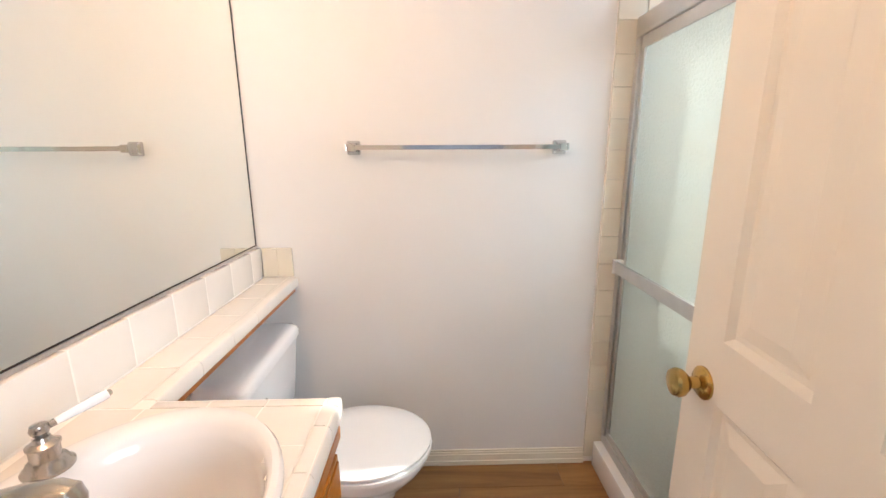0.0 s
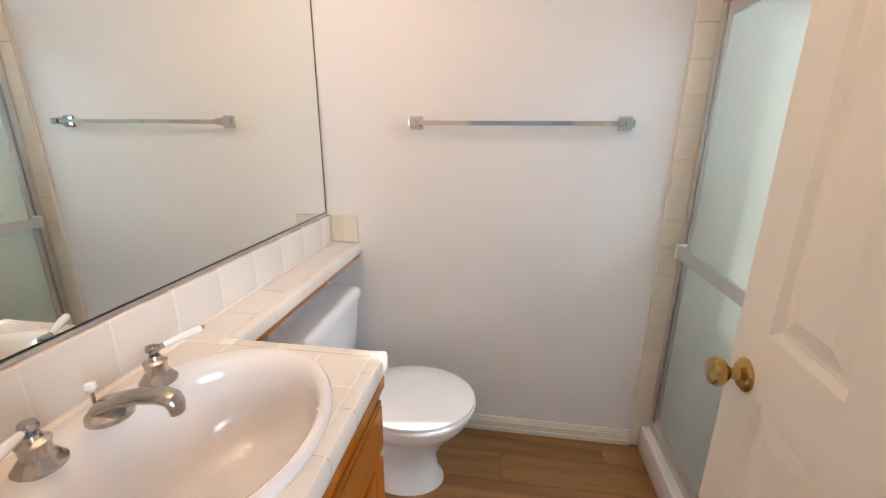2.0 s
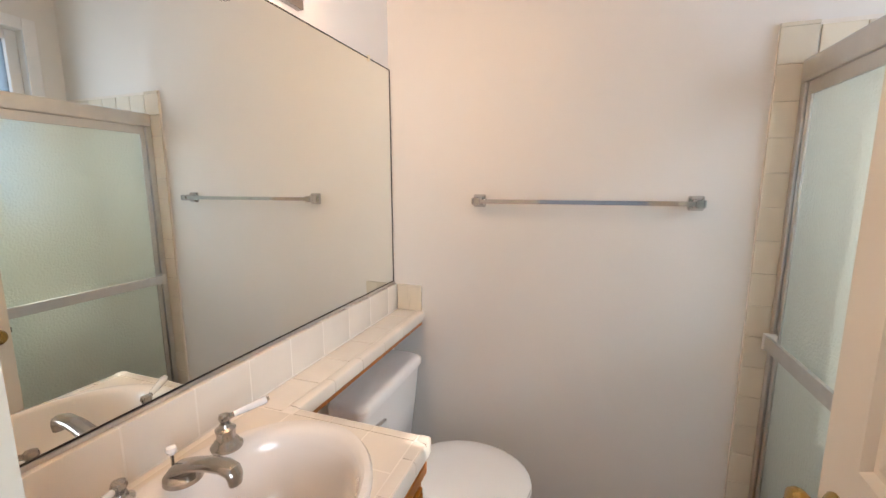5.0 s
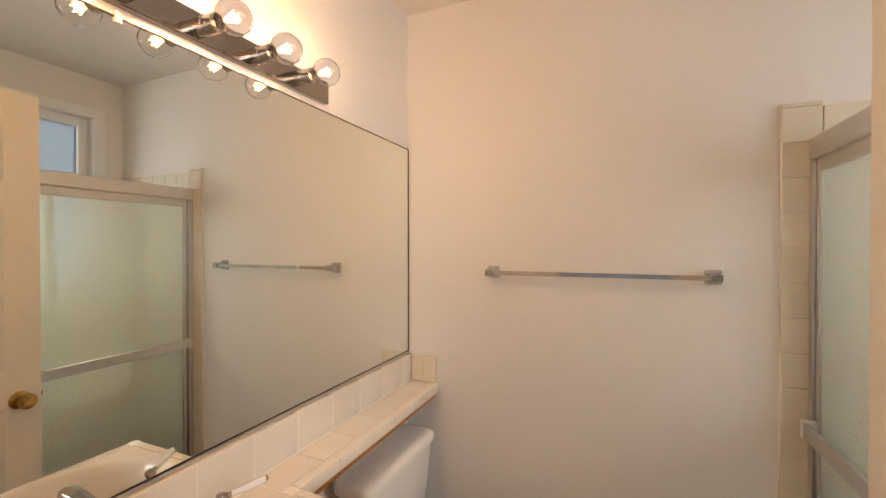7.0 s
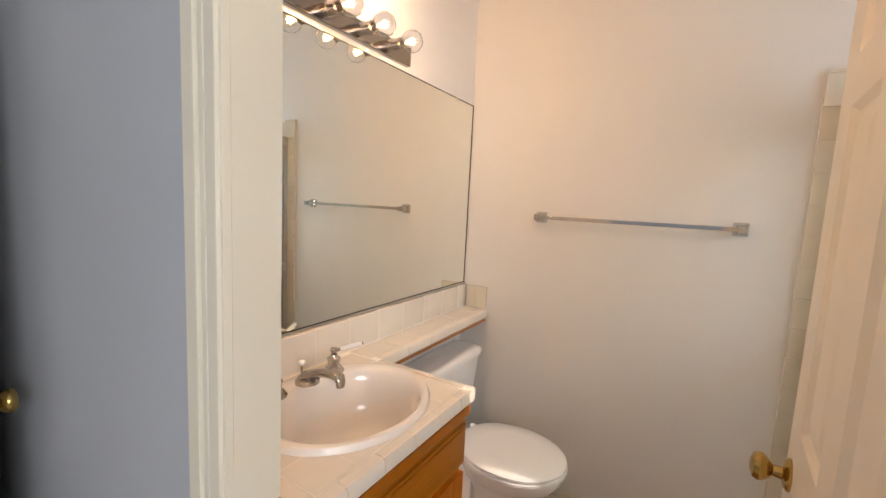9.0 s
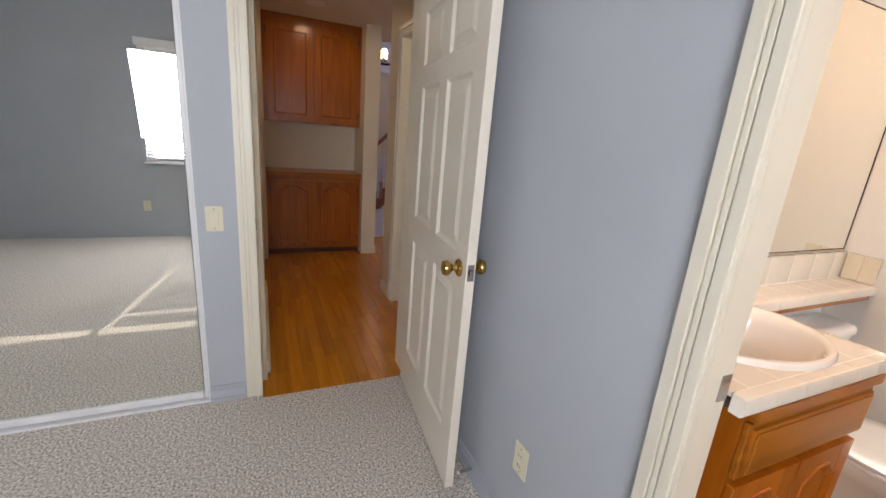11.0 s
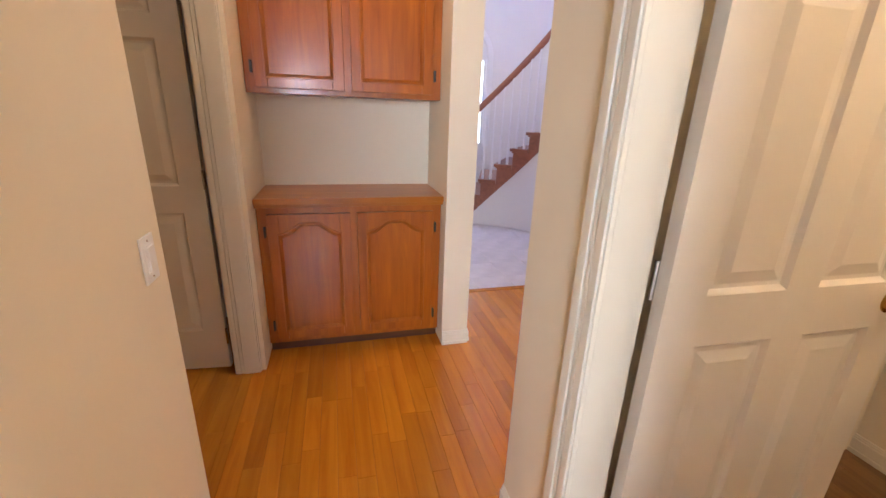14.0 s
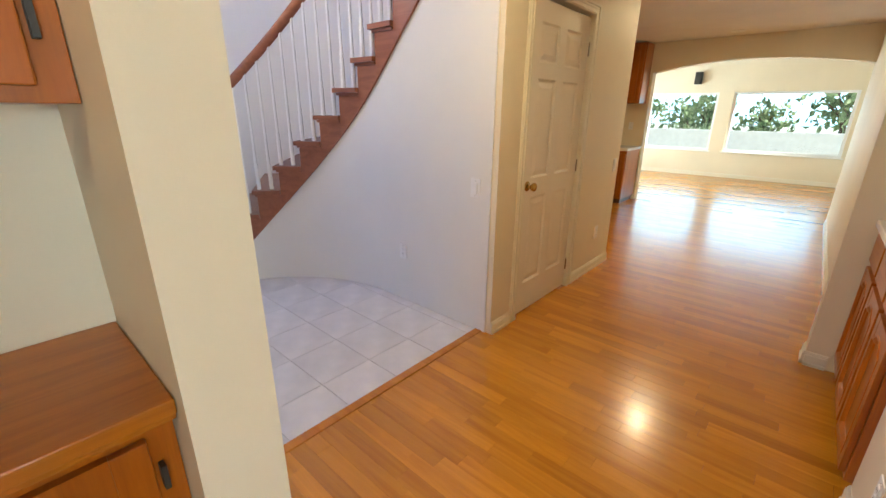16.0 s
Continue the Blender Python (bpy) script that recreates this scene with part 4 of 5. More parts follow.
for nm, x, y0, y1 in (("front_pane", -0.016, 0.88, 1.60), ("back_pane", 0.016, 0.28, 1.02)):
    pn = part(nm, boxes((x - 0.003, y0 + 0.02, BF + 0.17, x + 0.003, y1 - 0.02, 1.75)), M_FROST, sh, "obscure glass pane")
    pn.visible_shadow = False
    part("pane_stile", boxes((x - 0.009, y0, BF + 0.15, x + 0.009, y0 + 0.028, 1.775), bevel=0.002), M_ALU, pn)
    part("pane_stile", boxes((x - 0.009, y1 - 0.022, BF + 0.15, x + 0.009, y1, 1.775), bevel=0.002), M_ALU, pn)
    part("pane_rail", boxes((x - 0.009, y0 + 0.02, 1.735, x + 0.009, y1 - 0.02, 1.775), bevel=0.002), M_ALU, pn)
    part("pane_rail", boxes((x - 0.009, y0 + 0.02, BF + 0.15, x + 0.009, y1 - 0.02, BF + 0.18), bevel=0.002), M_ALU, pn)
part("towel_rail", boxes((-0.058, 0.90, 0.945, -0.046, 1.60, 0.99), bevel=0.002), M_ALU, sh, "flat metal towel rail")
for y in (0.90, 1.585):
    part("rail_end", boxes((-0.06, y, 0.94, -0.015, y + 0.018, 0.995), bevel=0.002), M_RUBBER, sh, "white plastic rail end")


def window(name, label, m, w, h, mullions=(), depth=0.13, frame_w=0.05, glass=M_GLASS, sill=True):
    """A framed window; local x across from 0, z up from 0, wall from y 0 to depth."""
    t = thing(name, label, "window", m, kind="structure")
    d0, d1 = depth * 0.3, depth * 0.75
    fw = thing("frame", "", "")
    fw.parent = t
    for it in ((0, d0, 0, frame_w, d1, h), (w - frame_w, d0, 0, w, d1, h), (frame_w, d0, 0, w - frame_w, d1, frame_w), (frame_w, d0, h - frame_w, w - frame_w, d1, h)):
        part("frame_bar", boxes(it, bevel=0.004), M_WHITE, fw)
    for mx in mullions:
        part("frame_bar", boxes((mx - 0.025, d0, frame_w, mx + 0.025, d1, h - frame_w), bevel=0.004), M_WHITE, fw)
    xs = [frame_w] + [v for mx in mullions for v in (mx - 0.025, mx + 0.025)] + [w - frame_w]
    for a, b in zip(xs[::2], xs[1::2]):
        pn = part("pane", boxes((a, (d0 + d1) / 2 - 0.003, frame_w, b, (d0 + d1) / 2 + 0.003, h - frame_w)), glass, t, "glass pane")
        pn.visible_shadow = False
    if sill:
        part("sill", boxes((-0.03, -0.03, -0.022, w + 0.03, d0, -0.002), bevel=0.004), M_WHITE, t)
    return t


# windows that face east are built across and turned
EAST = pose(0, 0, 0, 0, 0, -90)
window("window_bath", "small white-framed window above the shower", pose(1.51, 1.48, 1.28) @ EAST, 0.78, 1.0, (0.39,), glass=M_SATIN, sill=False)
wt = thing("window_bath_trim", "white trim board round the bathroom window", "trim", kind="structure")
for it in ((1.49, 1.48, 1.22, 1.509, 1.54, 2.34), (1.49, 0.64, 1.22, 1.509, 0.70, 2.34), (1.49, 0.70, 2.28, 1.509, 1.48, 2.34)):
    part("trim_board", boxes(it, bevel=0.003), M_WHITE, wt)

# ---- bedroom ----
window("window_bedroom", "wide white bedroom window behind a blind", pose(1.72, WY1, WZ0) @ EAST, WY1 - WY0, WZ1 - WZ0, (0.6,))
for k, (a, b) in enumerate(((WY0 + 0.01, -1.30), (-1.26, WY1 - 0.01))):
    bl = thing("blind", "white slatted blind lowered over the window", "blind", pose(1.70, a, 0))
    w = b - a
    part("valance", boxes((-0.035, -0.02, WZ1 - 0.05, 0.015, w + 0.02, WZ1 + 0.03), bevel=0.006), M_WHITE, bl, "moulded white valance")
    z = WZ0 + 0.03
    while z < WZ1 - 0.06:
        if abs(z - 1.92) < 0.024 or (k == 1 and abs(z - 1.735) < 0.021):
            z += 0.042
            continue
        c = boxes((-0.024, 0, -0.0015, 0.024, w * 0.14 - 0.004, 0.0015), (-0.024, w * 0.14 + 0.004, -0.0015, 0.024, w, 0.0015))
        bmesh.ops.rotate(c, verts=c.verts[:], cent=(0, 0, 0), matrix=Matrix.Rotation(radians(32), 3, "Y"))
        bmesh.ops.translate(c, verts=c.verts[:], vec=(0, 0, z))
        part("slat", c, M_WHITE, bl)
        z += 0.042
    part("bottom_rail", boxes((-0.02, 0, WZ0 + 0.004, 0.02, w, WZ0 + 0.018), bevel=0.003), M_WHITE, bl)

for k, (x, ya, yb) in enumerate(((-1.765, -2.14, -0.966), (-1.80, -3.30, -2.10))):
    d = thing("mirror_door", "sliding mirrored closet door with white metal frame", "closet door", pose(x, ya, 0), "mirrored closet doors")
    w = yb - ya
    part("glass", boxes((-0.004, 0.02, 0.045, 0.004, w - 0.02, 2.055)), M_MIRROR, d, "mirror panel")
    part("stile", boxes((-0.012, 0, 0.02, 0.014, 0.022, 2.075), bevel=0.003), M_WHITE, d)
    part("stile", boxes((-0.012, w - 0.016, 0.02, 0.014, w, 2.075), bevel=0.003), M_WHITE, d)
    part("rail", boxes((-0.012, 0.022, 0.02, 0.014, w - 0.022, 0.05), bevel=0.003), M_WHITE, d)
    part("rail", boxes((-0.012, 0.022, 2.05, 0.014, w - 0.022, 2.075), bevel=0.003), M_WHITE, d)
ct = thing("closet_track", "white metal closet track on the carpet edge", "door track", kind="structure")
part("bottom_track", boxes((-1.83, -3.33, 0.0, -1.735, -0.955, 0.012), (-1.785, -3.33, 0.012, -1.78, -0.955, 0.022), bevel=0.001), M_WHITE, ct)
part("top_track", boxes((-1.83, -3.33, 2.078, -1.735, -0.955, 2.10)), M_WHITE, ct)
part("side_channel", boxes((-1.83, -0.964, 0.012, -1.742, -0.956, 2.078)), M_WHITE, ct)


def plate(name, label, m, kind, mat=M_PLASTIC):
    """A wall plate facing -y at its middle: 'rocker', 'outlet' or 'toggle'."""
    t = thing(name, label, "switch" if kind != "outlet" else "outlet", m)
    part("cover", boxes((-0.036, -0.006, -0.058, 0.036, 0, 0.058), bevel=0.0025), mat, t)
    if kind == "rocker":
        part("rocker_frame", boxes((-0.019, -0.008, -0.036, 0.019, -0.004, 0.036), bevel=0.001), mat, t)
        part("rocker", boxes((-0.016, -0.012, -0.032, 0.016, -0.007, 0.032), bevel=0.002), mat, t)
    elif kind == "outlet":
        for z in (-0.02, 0.02):
            o = part("socket", boxes((-0.015, -0.009, z - 0.014, 0.015, -0.005, z + 0.014), bevel=0.002), mat, t)
            part("slots", boxes((-0.007, -0.0095, z - 0.004, -0.005, -0.0088, z + 0.006), (0.005, -0.0095, z - 0.004, 0.007, -0.0088, z + 0.006)), M_DARK, o)
    else:
        part("toggle", boxes((-0.004, -0.018, -0.008, 0.004, -0.004, 0.010), bevel=0.001), mat, t)
    for z in (-0.045, 0.045):
        part("screw", lathe(bmesh.new(), [(0.0, 0.0), (0.003, 0.0), (0.002, 0.0012), (0.0, 0.0014)], pose(0, -0.006, z, 90), 8), M_NICKEL, t)
    return t


FACE_X = pose(0, 0, 0, 0, 0, 90)
FACE_NX = pose(0, 0, 0, 0, 0, -90)
FACE_Y = pose(0, 0, 0, 0, 0, 180)
plate("dimmer_switch", "ivory rocker dimmer switch on the grey-blue wall", pose(-1.739, -0.885, 0.946) @ FACE_X, "rocker")
plate("outlet", "ivory wall outlet on the grey-blue wall", pose(-0.59, BN - 0.001, 0.345), "outlet")
plate("outlet", "ivory wall outlet across the bedroom", pose(1.719, -1.9, 0.36) @ FACE_NX, "outlet")
plate("light_switch", "white light switch on the cream hall wall", pose(-3.19, -0.689, 0.985) @ FACE_Y, "rocker", M_WHITE)
plate("light_switch", "white light switch on the pale curved wall", pose(-5.02, 2.199, 0.96), "rocker", M_WHITE)
plate("outlet", "white outlet low on the pale curved wall", pose(-5.68, 2.199, 0.40), "outlet", M_WHITE)
plate("light_switch", "white switch at the end of the corridor wall", pose(-4.869, 4.10, 0.95) @ FACE_X, "rocker", M_WHITE)
plate("outlet", "white outlet low on the corridor wall", pose(-4.869, 3.85, 0.36) @ FACE_X, "outlet", M_WHITE)
plate("outlet", "white outlet on the corridor corner wall", pose(-3.141, 1.79, 0.30) @ FACE_NX, "outlet", M_WHITE)
ds = thing("door_stop", "spring door stop on the baseboard", "door stop", pose(-0.88, BN - 0.013, 0.05))
part("spring", tube(bmesh.new(), [(0.006 * math.cos(k * 1.05), -0.06 * k / 60, 0.006 * math.sin(k * 1.05)) for k in range(61)], 0.0016, 5), M_NICKEL, ds)
part("tip", lathe(bmesh.new(), [(0.0, 0.0), (0.008, 0.0), (0.008, 0.012), (0.0, 0.014)], pose(0, -0.058, 0, 90), 12), M_RUBBER, ds, "white rubber tip")

# ---- hall cabinets ----
NY0, NY1 = -0.648, 0.338
W = NY1 - NY0
lower = thing("base_cabinet", "honey oak base cabinet with two arched panel doors", "cabinet", pose(-4.345, NY0, 0))
part("body", boxes((-0.37, 0, 0.055, 0, W, 0.872), bevel=0.002), M_OAK, lower)
# dark colour stands in for shade below the doors
part("toe_kick", boxes((-0.37, 0.005, 0.0, -0.02, W - 0.005, 0.055)), M_OAK_DARK, lower, "toe kick coloured dark as shade")
dw = 0.425
for y, hy in ((0.05, 0.035), (W - 0.05 - dw, W - 0.035)):
    oak_door(lower, "door", pose(0.0195, y, 0.085) @ rot, dw, 0.73, 0.06)
    for z in (0.17, 0.72):
        part("hinge", boxes((0.0, hy - 0.005, z - 0.028, 0.022, hy + 0.005, z + 0.028), bevel=0.001), M_DARK, lower, "dark metal hinge")
solid("cabinet_top", boxes((-4.718, NY0, 0.874, -4.285, NY1, 0.906), (-4.32, NY0, 0.856, -4.297, NY1, 0.874), bevel=0.004), M_OAK_Y, "polished honey oak cabinet top", "countertop")
upper = thing("wall_cabinet", "honey oak wall cabinet with two panel doors up to the ceiling", "cabinet", pose(-4.44, NY0, 1.41))
UH = HC - 1.41 - 0.001
part("body", boxes((-0.278, 0, 0.0, 0, W, UH), bevel=0.002), M_OAK, upper)
for y, hy in ((0.05, 0.035), (W - 0.05 - dw, W - 0.035)):
    oak_door(upper, "door", pose(0.0195, y, 0.025) @ rot, dw, 0.90, 0.0)
    for z in (0.12, 0.85):
        part("hinge", boxes((0.0, hy - 0.005, z - 0.028, 0.022, hy + 0.005, z + 0.028), bevel=0.001), M_DARK, upper, "dark metal hinge")


def downlight(x, y, z):
    t = thing("downlight", "white recessed ceiling downlight, lit", "light", pose(x, y, z), "recessed downlights")
    part("trim_ring", lathe(bmesh.new(), [(0.055, 0.0), (0.085, -0.002), (0.085, -0.006), (0.072, -0.010), (0.055, -0.004)], n=28), M_WHITE, t, smooth=True)
    part("lens", lathe(bmesh.new(), [(0.0, -0.003), (0.056, -0.003), (0.056, -0.001), (0.0, -0.001)], n=28), M_LENS, t, "glowing lens")


for x, y in ((-3.86, -0.2), (-4.51, 5.2), (-4.6, 7.2), (-4.35, 1.6)):
    downlight(x, y, HC)

# ---- foyer ----
stair = thing("staircase", "curved oak staircase with white balusters and oak handrail", "staircase", kind="structure")
STEPS = 14
rail_pts = []
for k in range(STEPS):
    sa, sb = S0 + k * STEP_GO, S0 + (k + 1) * STEP_GO
    top = (k + 1) * STEP_RISE

    def wedge(z0, z1, s0, s1, o0, o1, n=4):
        b = bmesh.new()
        lps = []
        for i in range(n + 1):
            s = s0 + (s1 - s0) * i / n
            p, _ = stair_line(s, o0)
            q, _ = stair_line(s, o1)
            lps.append([(p.x, p.y, z0), (q.x, q.y, z0), (q.x, q.y, z1), (p.x, p.y, z1)])
        return loft(b, lps)
    part("riser", wedge(top - STEP_RISE, top - 0.032, sa, sa + 0.02, 0.02, 0.95), M_STAIR, stair)
    b = bmesh.new()
    lps = []
    for i in range(7):
        s = sa + STEP_GO * i / 6
        p, _ = stair_line(s, -0.018)
        q, _ = stair_line(s, 0.02)
        lps.append([(p.x, p.y, under(s)), (q.x, q.y, under(s)), (q.x, q.y, top - 0.032), (p.x, p.y, top - 0.032)])
    part("string", loft(b, lps), M_STAIR, stair, "curved oak stringer")
    part("tread", wedge(top - 0.032, top, sa - 0.035, sb, -0.05, 0.98), M_STAIR, stair, "oak tread with rounded nosing")
    part("nosing_mould", wedge(top - 0.05, top - 0.034, sa - 0.015, sb, -0.03, 0.0), M_STAIR, stair)
    for f in (0.08, 0.58):
        p, _ = stair_line(sa + f * STEP_GO, 0.03)
        h = 0.88 + f * STEP_RISE
        part("baluster", lathe(bmesh.new(), [(0.0, 0.0), (0.017, 0.0), (0.017, 0.20), (0.011, 0.215), (0.016, 0.235), (0.012, 0.26), (0.009, h - 0.12), (0.011, h), (0.0, h)], pose(p.x, p.y, top), 8), M_WHITE, stair, "white turned baluster", True)
for i in range(70):
    s = S0 + 0.05 + (STEP_GO * STEPS - 0.1) * i / 69
    p, _ = stair_line(s, 0.03)
    rail_pts.append((p.x, p.y, (s - S0) / STEP_GO * STEP_RISE + 0.90 + STEP_RISE))
part("handrail", tube(bmesh.new(), rail_pts, 0.032, 10, 1.1), M_STAIR, stair, "oak handrail", True)
p, _ = stair_line(S0 - 0.02, 0.03)
part("newel", lathe(bmesh.new(), [(0.0, 0.0), (0.045, 0.0), (0.045, 0.25), (0.03, 0.28), (0.042, 0.32), (0.03, 0.40), (0.024, 0.86), (0.04, 0.92), (0.04, 0.99), (0.0, 1.0)], pose(p.x, p.y, 0), 16), M_WHITE, stair, "white turned newel post", True)

pen = thing("pendant_lamp", "foyer pendant lamp with glass cylinder and metal ring", "light", pose(-6.3, 1.08, 2.38))
part("ring", lathe(bmesh.new(), [(0.10, 0.0), (0.115, 0.0), (0.115, 0.02), (0.10, 0.02), (0.10, 0.0)], n=28), M_NICKEL, pen, smooth=True)
gl = part("glass_shade", lathe(bmesh.new(), [(0.10, 0.02), (0.105, 0.02), (0.12, 0.34), (0.115, 0.34), (0.10, 0.02)], n=28), M_GLASS, pen, "clear glass cylinder", True)
gl.visible_shadow = False
for a in range(3):
    c, s = 0.045 * math.cos(a * 2.1), 0.045 * math.sin(a * 2.1)
    k = part("candle_bulb", lathe(bmesh.new(), [(0.0, 0.08), (0.010, 0.085), (0.017, 0.11), (0.015, 0.15), (0.004, 0.19), (0.0, 0.195)], pose(c, s, 0), 12), M_FILAMENT, pen, "glowing candle bulb", True)
    k.visible_shadow = False
    part("candle_tube", lathe(bmesh.new(), [(0.0, 0.01), (0.011, 0.01), (0.011, 0.08), (0.0, 0.08)], pose(c, s, 0), 12), M_NICKEL, pen)
part("stem", tube(bmesh.new(), [(0, 0, 0.34), (0, 0, FH - 2.38)], 0.006, 8), M_NICKEL, pen)
part("top_plate", lathe(bmesh.new(), [(0.0, 0.335), (0.12, 0.335), (0.12, 0.35), (0.0, 0.355)], n=28), M_NICKEL, pen, smooth=True)

# tall arched foyer window on the outer wall
aw = thing("window_arched", "tall arched foyer recess with a narrow bright window", "window", pose(-8.085, 1.47, 0, 0, 0, -10.5), kind="structure")
n = 20
for nm, r0, r1, x0, x1, mat in (("surround", 0.42, 0.49, 0.0, 0.06, M_WHITE), ("recess_panel", 0.0, 0.42, 0.001, 0.02, M_CREAM)):
    bm = bmesh.new()
    outer = [(r1, 0.9)] + [(r1 * math.cos(math.pi * k / n), 2.08 + r1 * math.sin(math.pi * k / n)) for k in range(n + 1)] + [(-r1, 0.9)]
    if r0:
        inner = [(r0, 0.9)] + [(r0 * math.cos(math.pi * k / n), 2.08 + r0 * math.sin(math.pi * k / n)) for k in range(n + 1)] + [(-r0, 0.9)]
        loft(bm, [[(x0, a[0], a[1]), (x1, a[0], a[1]), (x1, b[0], b[1]), (x0, b[0], b[1])] for a, b in zip(inner, outer)])
    else:
        loft(bm, [[(x, a, z) for a, z in outer] for x in (x0, x1)])
    part(nm, bm, mat, aw)
# the pane itself glows as daylight; the wall behind it is solid
part("pane", boxes((0.021, 0.27, 0.95, 0.027, 0.39, 2.05)), M_OUT, aw, "narrow window pane that glows in place of daylight")
part("glazing_bar", boxes((0.021, 0.25, 0.93, 0.04, 0.27, 2.07), (0.021, 0.39, 0.93, 0.04, 0.41, 2.07), (0.021, 0.27, 2.05, 0.04, 0.39, 2.07), (0.028, 0.27, 1.5, 0.038, 0.39, 1.52)), M_WHITE, aw)

# ---- corridor cabinets ----
def drawer_unit(y0, w):
    u = thing("corridor_cabinet", "oak base cabinet with drawer and panel door", "cabinet", pose(-3.165, y0, 0), "corridor cabinets")
    part("body", boxes((0, 0, 0.09, 0.53, w - 0.002, 0.86)), M_OAK, u)
    # recess shade painted by the darker oak
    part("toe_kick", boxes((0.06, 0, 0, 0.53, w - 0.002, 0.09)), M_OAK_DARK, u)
    part("drawer_front", boxes((-0.019, 0.02, 0.69, -0.0005, w - 0.02, 0.835), bevel=0.004), M_OAK_Y, u)
    oak_door(u, "door", pose(-0.0195, w - 0.02, 0.11) @ pose(0, 0, 0, 0, 0, -90), w - 0.04, 0.55, 0.04)


for k in range(3):
    drawer_unit(2.105 + k * 0.36, 0.36)
solid("corridor_counter", boxes((-3.20, 2.103, 0.862, -2.625, 3.187, 0.90), bevel=0.006), M_COUNTER, "pale counter on the corridor cabinets", "countertop")

# desk and cabinet beyond the corridor
desk = thing("kitchen_desk", "oak base cabinet with pale counter beside the arch", "cabinet", pose(-5.70, 7.595, 0))
part("body", boxes((-1.6, -0.62, 0.08, 0.0, 0, 0.84)), M_OAK, desk)
part("toe_kick", boxes((-1.6, -0.55, 0, -0.03, 0, 0.08)), M_OAK_DARK, desk)
part("counter", boxes((-1.62, -0.65, 0.842, 0.015, 0, 0.88), bevel=0.005), M_COUNTER, desk, "pale counter top")
for k in range(3):
    oak_door(desk, "door", pose(-0.52 * (k + 1) + 0.01, -0.6395, 0.12), 0.5, 0.68, 0.04)
wc = thing("kitchen_wall_cabinet", "oak wall cabinet beside the arch", "cabinet", pose(-5.72, 7.595, 1.55))
part("body", boxes((-1.5, -0.33, 0, 0, 0, 0.86)), M_OAK, wc)
for k in range(3):
    oak_door(wc, "door", pose(-0.49 * (k + 1), -0.3495, 0.03), 0.47, 0.80)
plate("outlet", "white outlet above the kitchen desk", pose(-5.9, 7.599, 1.2), "outlet", M_WHITE)

# ---- family room ----
window("window_family", "wide white-framed picture window", pose(W1[0], 11.7, FZ0), W1[1] - W1[0], FZ1 - FZ0)
window("window_family", "wide white-framed picture window", pose(W2[0], 11.7, FZ0), W2[1] - W2[0], FZ1 - FZ0)
window("window_family_side", "wide white-framed side window", pose(-8.0, 8.5, 0.55, 0, 0, 90), 2.4, 1.5, (1.2,))
sp = thing("loudspeaker", "small black wall loudspeaker above the windows", "speaker", pose(-5.86, 11.698, 2.04))
part("cabinet", boxes((-0.07, -0.13, 0, 0.07, 0, 0.26), bevel=0.01), M_BLACK, sp)
part("grille", boxes((-0.06, -0.14, 0.01, 0.06, -0.131, 0.25), bevel=0.004), M_DARK, sp)

# ---- outdoors ----
ground = solid("ground", boxes((-400, 11.86, -0.6, 400, 600, -0.3)), material("pale_paving", (0.55, 0.52, 0.47), 0.8, vary=0.15, scale=1.5), "pale sunlit paving and garden ground", "ground", "structure")
fence = solid("garden_wall", boxes((-16, 19.0, -0.3, 6, 19.2, 0.75), (-16, 18.95, 0.75, 6, 19.25, 0.82)), material("white_garden_wall", (0.75, 0.74, 0.72), 0.7, vary=0.05), "white low garden wall", "wall", "structure")
# added sheet that glows by itself to brighten the view past the trees
backdrop = solid("backdrop", boxes((-120, 90, -1, 120, 91, 60)), emitter("glowing_distance", (0.55, 0.79, 1.0), 1.35), "glowing sheet added as the bright distance beyond the garden", "backdrop", "structure")
rng = random.Random(5)


def tree(x, y, h, r):
    t = thing("tree", "leafy green garden tree beyond the window", "tree", pose(x, y, -0.3), "garden trees")
    bm = bmesh.new()
    tube(bm, [(0, 0, 0), (0.05, 0, h * 0.3), (0, 0.05, h * 0.7)], [0.12, 0.09, 0.04], 8)
    for k in range(6):
        a = k * 1.05
        tube(bm, [(0, 0, h * (0.3 + 0.05 * k)), (r * 0.7 * math.cos(a), r * 0.7 * math.sin(a), h * (0.55 + 0.05 * k))], [0.05, 0.015], 6)
    part("trunk", bm, M_OAK_DARK, t)
    bm = bmesh.new()
    for k in range(420):
        c = Vector((rng.gauss(0, r * 0.5), rng.gauss(0, r * 0.5), h * 0.62 + rng.gauss(0, h * 0.2)))
        c += Vector((noise.noise(c * 1.3), noise.noise(c * 1.7 + Vector((5, 0, 0))), 0)) * 0.4
        q = Euler((rng.uniform(0, 6), rng.uniform(0, 6), rng.uniform(0, 6))).to_matrix()
        s = rng.uniform(0.10, 0.22)
        vs = [bm.verts.new(c + q @ Vector(p) * s) for p in ((-1, 0, 0), (0, -0.5, 0.1), (1, 0, 0), (0, 0.5, 0.1))]
        bm.faces.new(vs)
    tagged(part("crown", bm, M_GREEN, t), kind="stuff")


for x, y, h, r in ((-10.5, 23, 2.9, 1.2), (-8.7, 25, 2.5, 1.1), (-7.4, 23, 2.7, 0.9), (-3.0, 21, 3.4, 1.2), (-1.6, 22, 4.0, 1.5), (-0.3, 24, 3.5, 1.4), (-5.6, 26, 2.2, 0.9)):
    tree(x, y, h, r)

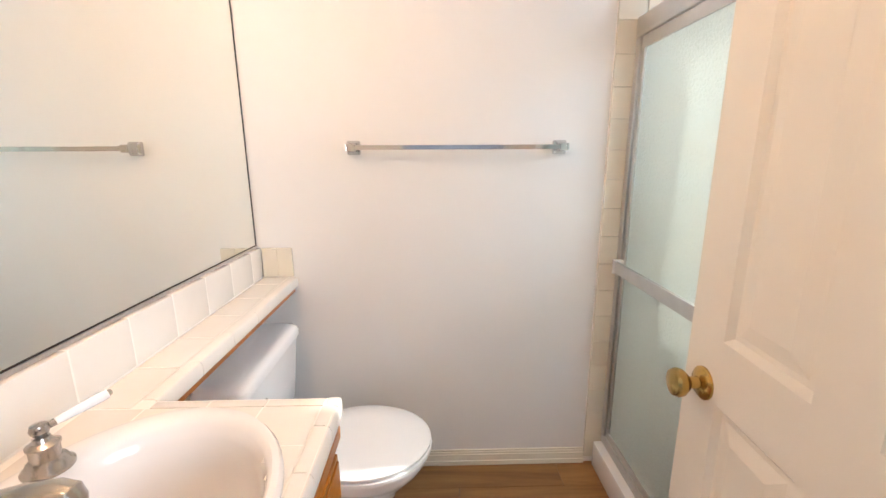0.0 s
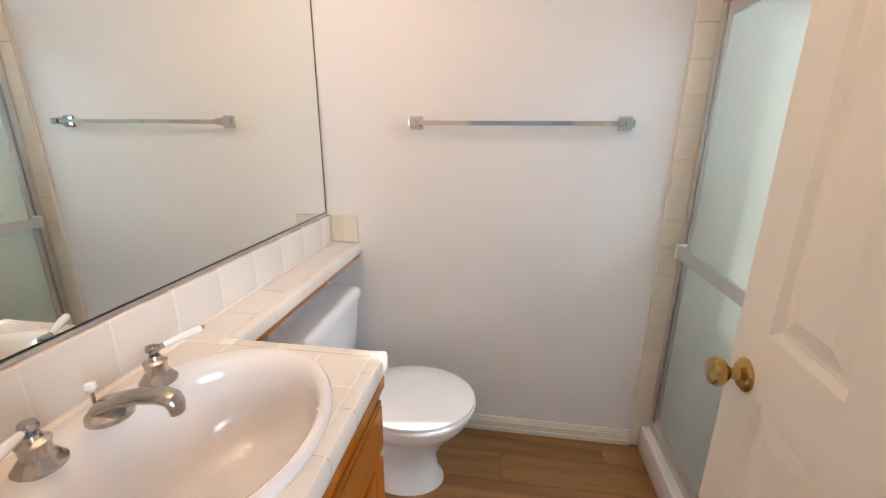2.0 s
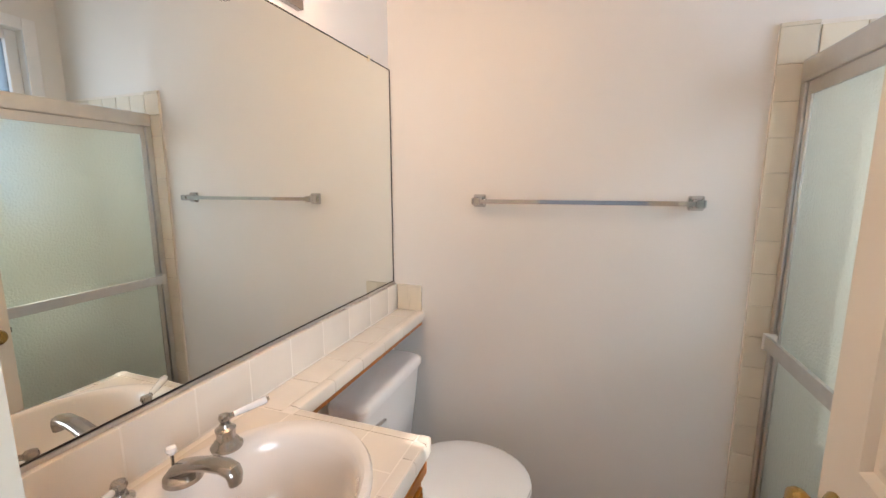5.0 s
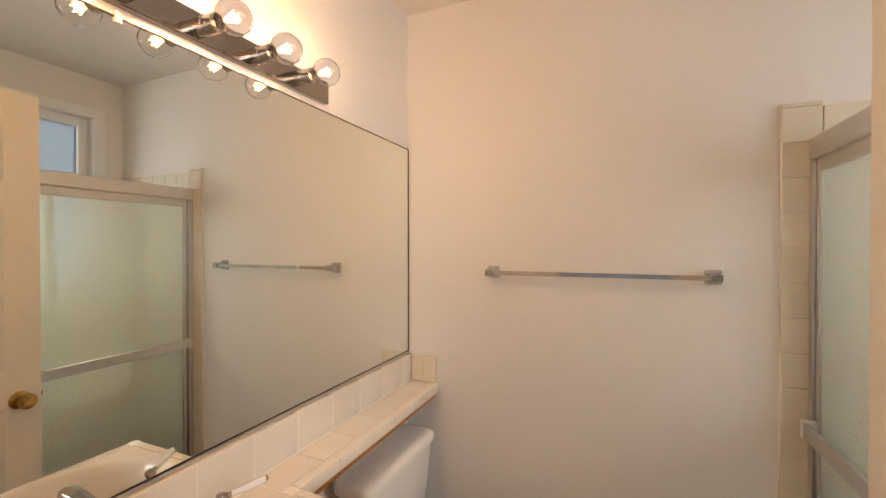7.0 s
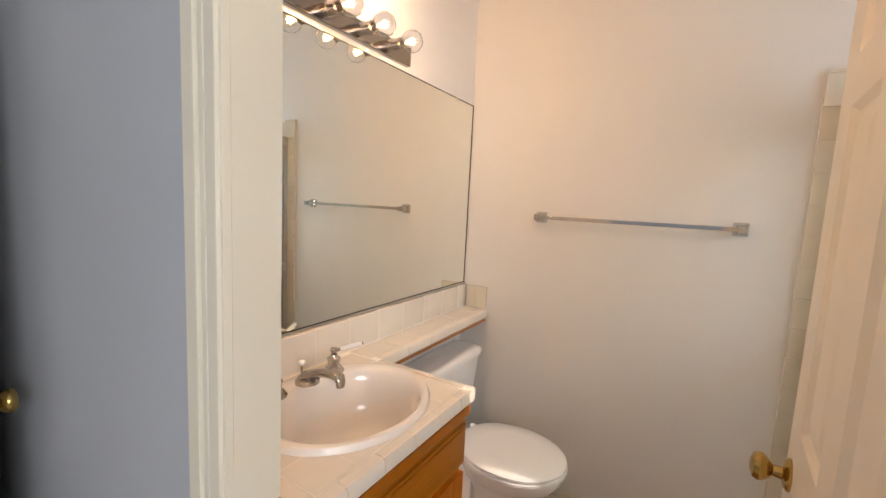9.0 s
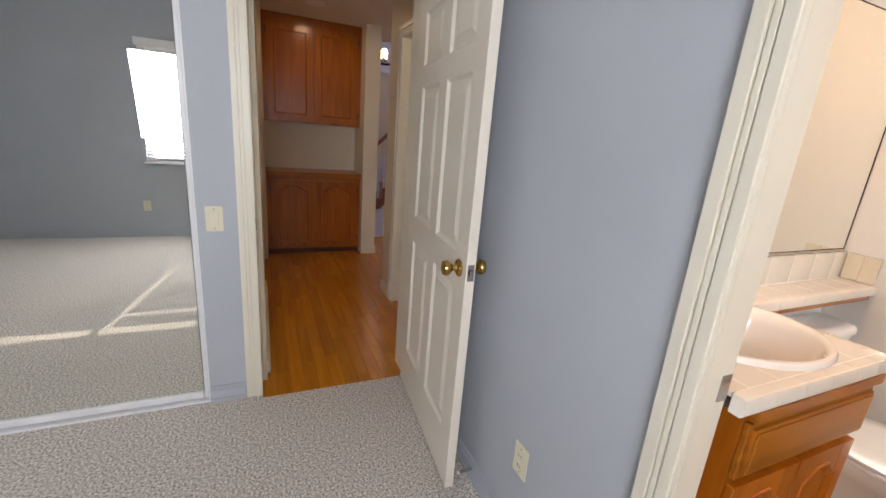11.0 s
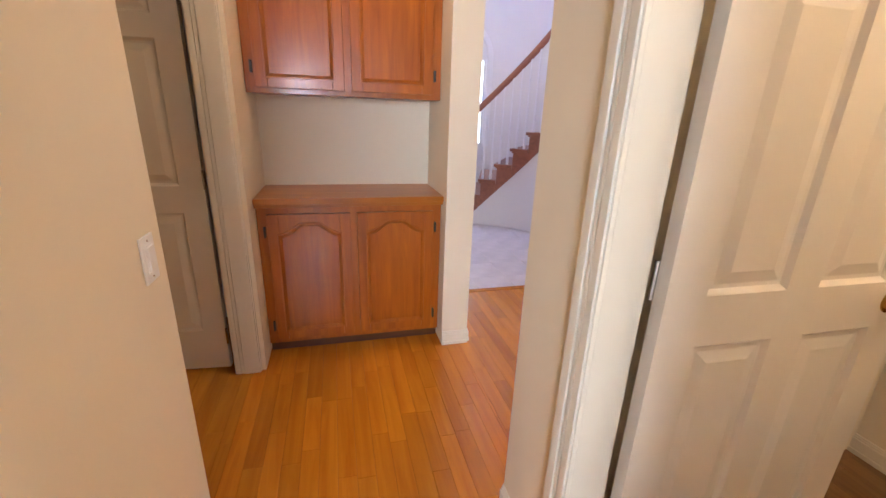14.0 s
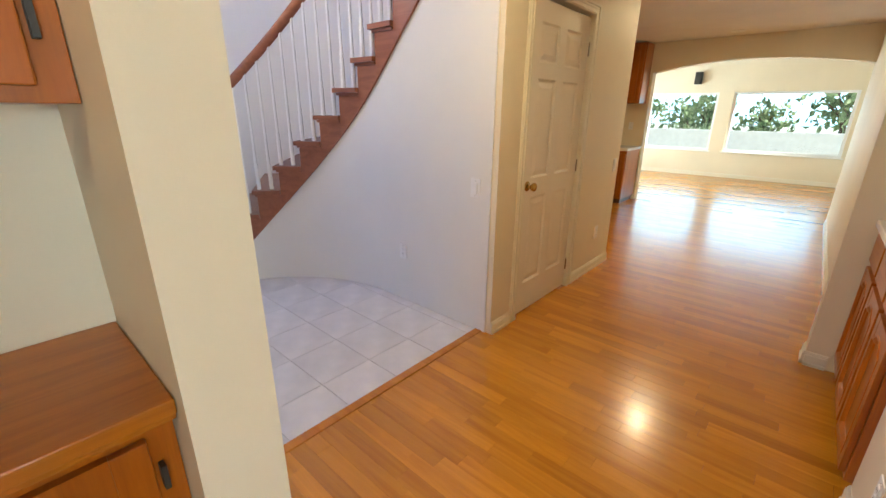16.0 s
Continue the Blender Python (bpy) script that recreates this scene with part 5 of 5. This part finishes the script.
# ---- floor pieces ----
foyer_tile = finish("floor_tile", boxes((0.002, 0.002, -0.008, 0.333, 0.318, 0.0), bevel=0.002), M_FLOORTILE)
floor_foyer = bpy.data.objects["floor_foyer"]
for i in range(-7, 2):
    for j in range(-6, 5):
        if stair_line(0)[0].x - 0.45 < -5.235 + i * 0.335:
            o = new("floor_tile", foyer_tile)
            o.parent = floor_foyer
            o.location = (-5.235 + i * 0.335, 1.166 + j * 0.32, -0.004)
solid("floor_reducer", boxes((-4.985, 0.50, -0.01, -4.935, 2.205, 0.006), bevel=0.003), M_PLANK, "oak strip between plank floor and tile", "trim", "structure")


def planks(parent, x0, y0, x1, y1, width, length, z, mat, name, seed, along="x", joined=False, mat_thick=0.008):
    """Rows of floor strips with staggered ends; cut to the rectangle given."""
    r = random.Random(seed)
    cache = {}
    verts, faces = [], []
    a0, a1, b0, b1 = (x0, x1, y0, y1) if along == "x" else (y0, y1, x0, x1)
    b = b0
    while b < b1 - 1e-4:
        bw = min(width, b1 - b)
        a = a0 - r.uniform(0, length)
        while a < a1:
            ln = length * r.choice((0.55, 0.75, 0.9, 1.0))
            s, e = max(a, a0), min(a + ln, a1)
            a += ln
            if e - s < 0.02:
                continue
            g = 0.0005
            if joined:
                p = (s + g, b + g, e - g, b + bw - g)
                q = [(p[0], p[1]), (p[2], p[1]), (p[2], p[3]), (p[0], p[3])]
                if along == "y":
                    q = [(v, u) for u, v in q][::-1]
                k = len(verts)
                verts += [(u, v, z) for u, v in q] + [(u, v, z - mat_thick) for u, v in q]
                faces += [(k, k + 1, k + 2, k + 3)] + [(k + i, k + 4 + i, k + 4 + (i + 1) % 4, k + (i + 1) % 4) for i in range(4)]
            else:
                ln2, bw2 = round(e - s - 2 * g, 3), round(bw - 2 * g, 4)
                me = cache.get((ln2, bw2))
                if me is None:
                    me = cache[(ln2, bw2)] = finish(name, boxes((0, 0, -mat_thick, ln2, bw2, 0) if along == "x" else (0, 0, -mat_thick, bw2, ln2, 0), bevel=0.0008), mat)
                o = new(name, me)
                o.parent = parent
                o.location = (s + g, b + g, z) if along == "x" else (b + g, s + g, z)
        b += bw
    if joined:
        me = bpy.data.meshes.new(name)
        me.from_pydata(verts, [], faces)
        me.materials.append(mat)
        o = new(name, me)
        o.parent = parent
        tagged(o, kind="stuff")


floor_hall, floor_bath = bpy.data.objects["floor_hall"], bpy.data.objects["floor_bath"]
planks(floor_hall, -4.93, BY0, -1.70, 0.45, 0.072, 0.62, 0.0, M_PLANK, "plank", 1)
planks(floor_hall, -4.935, 0.45, -3.10, 3.2, 0.072, 0.62, 0.0, M_PLANK_REST, "planks", 2, joined=True)
planks(floor_hall, -4.87, 3.2, -2.6, 4.2, 0.072, 0.62, 0.0, M_PLANK_REST, "planks", 3, joined=True)
planks(floor_hall, -8.38, 4.2, -2.5, 11.7, 0.072, 0.62, 0.0, M_PLANK_REST, "planks", 4, joined=True)
planks(floor_hall, -4.93, -2.2, -3.285, BY0, 0.072, 0.62, 0.0, M_PLANK_REST, "planks", 5, joined=True)
planks(floor_hall, -3.05, 0.45, -1.8, 1.9, 0.13, 1.1, 0.0, M_VINYL, "plank", 6)
planks(floor_bath, -0.56, BS - 0.02, 0.81, 1.65, 0.15, 1.2, BF, M_VINYL, "plank", 7)
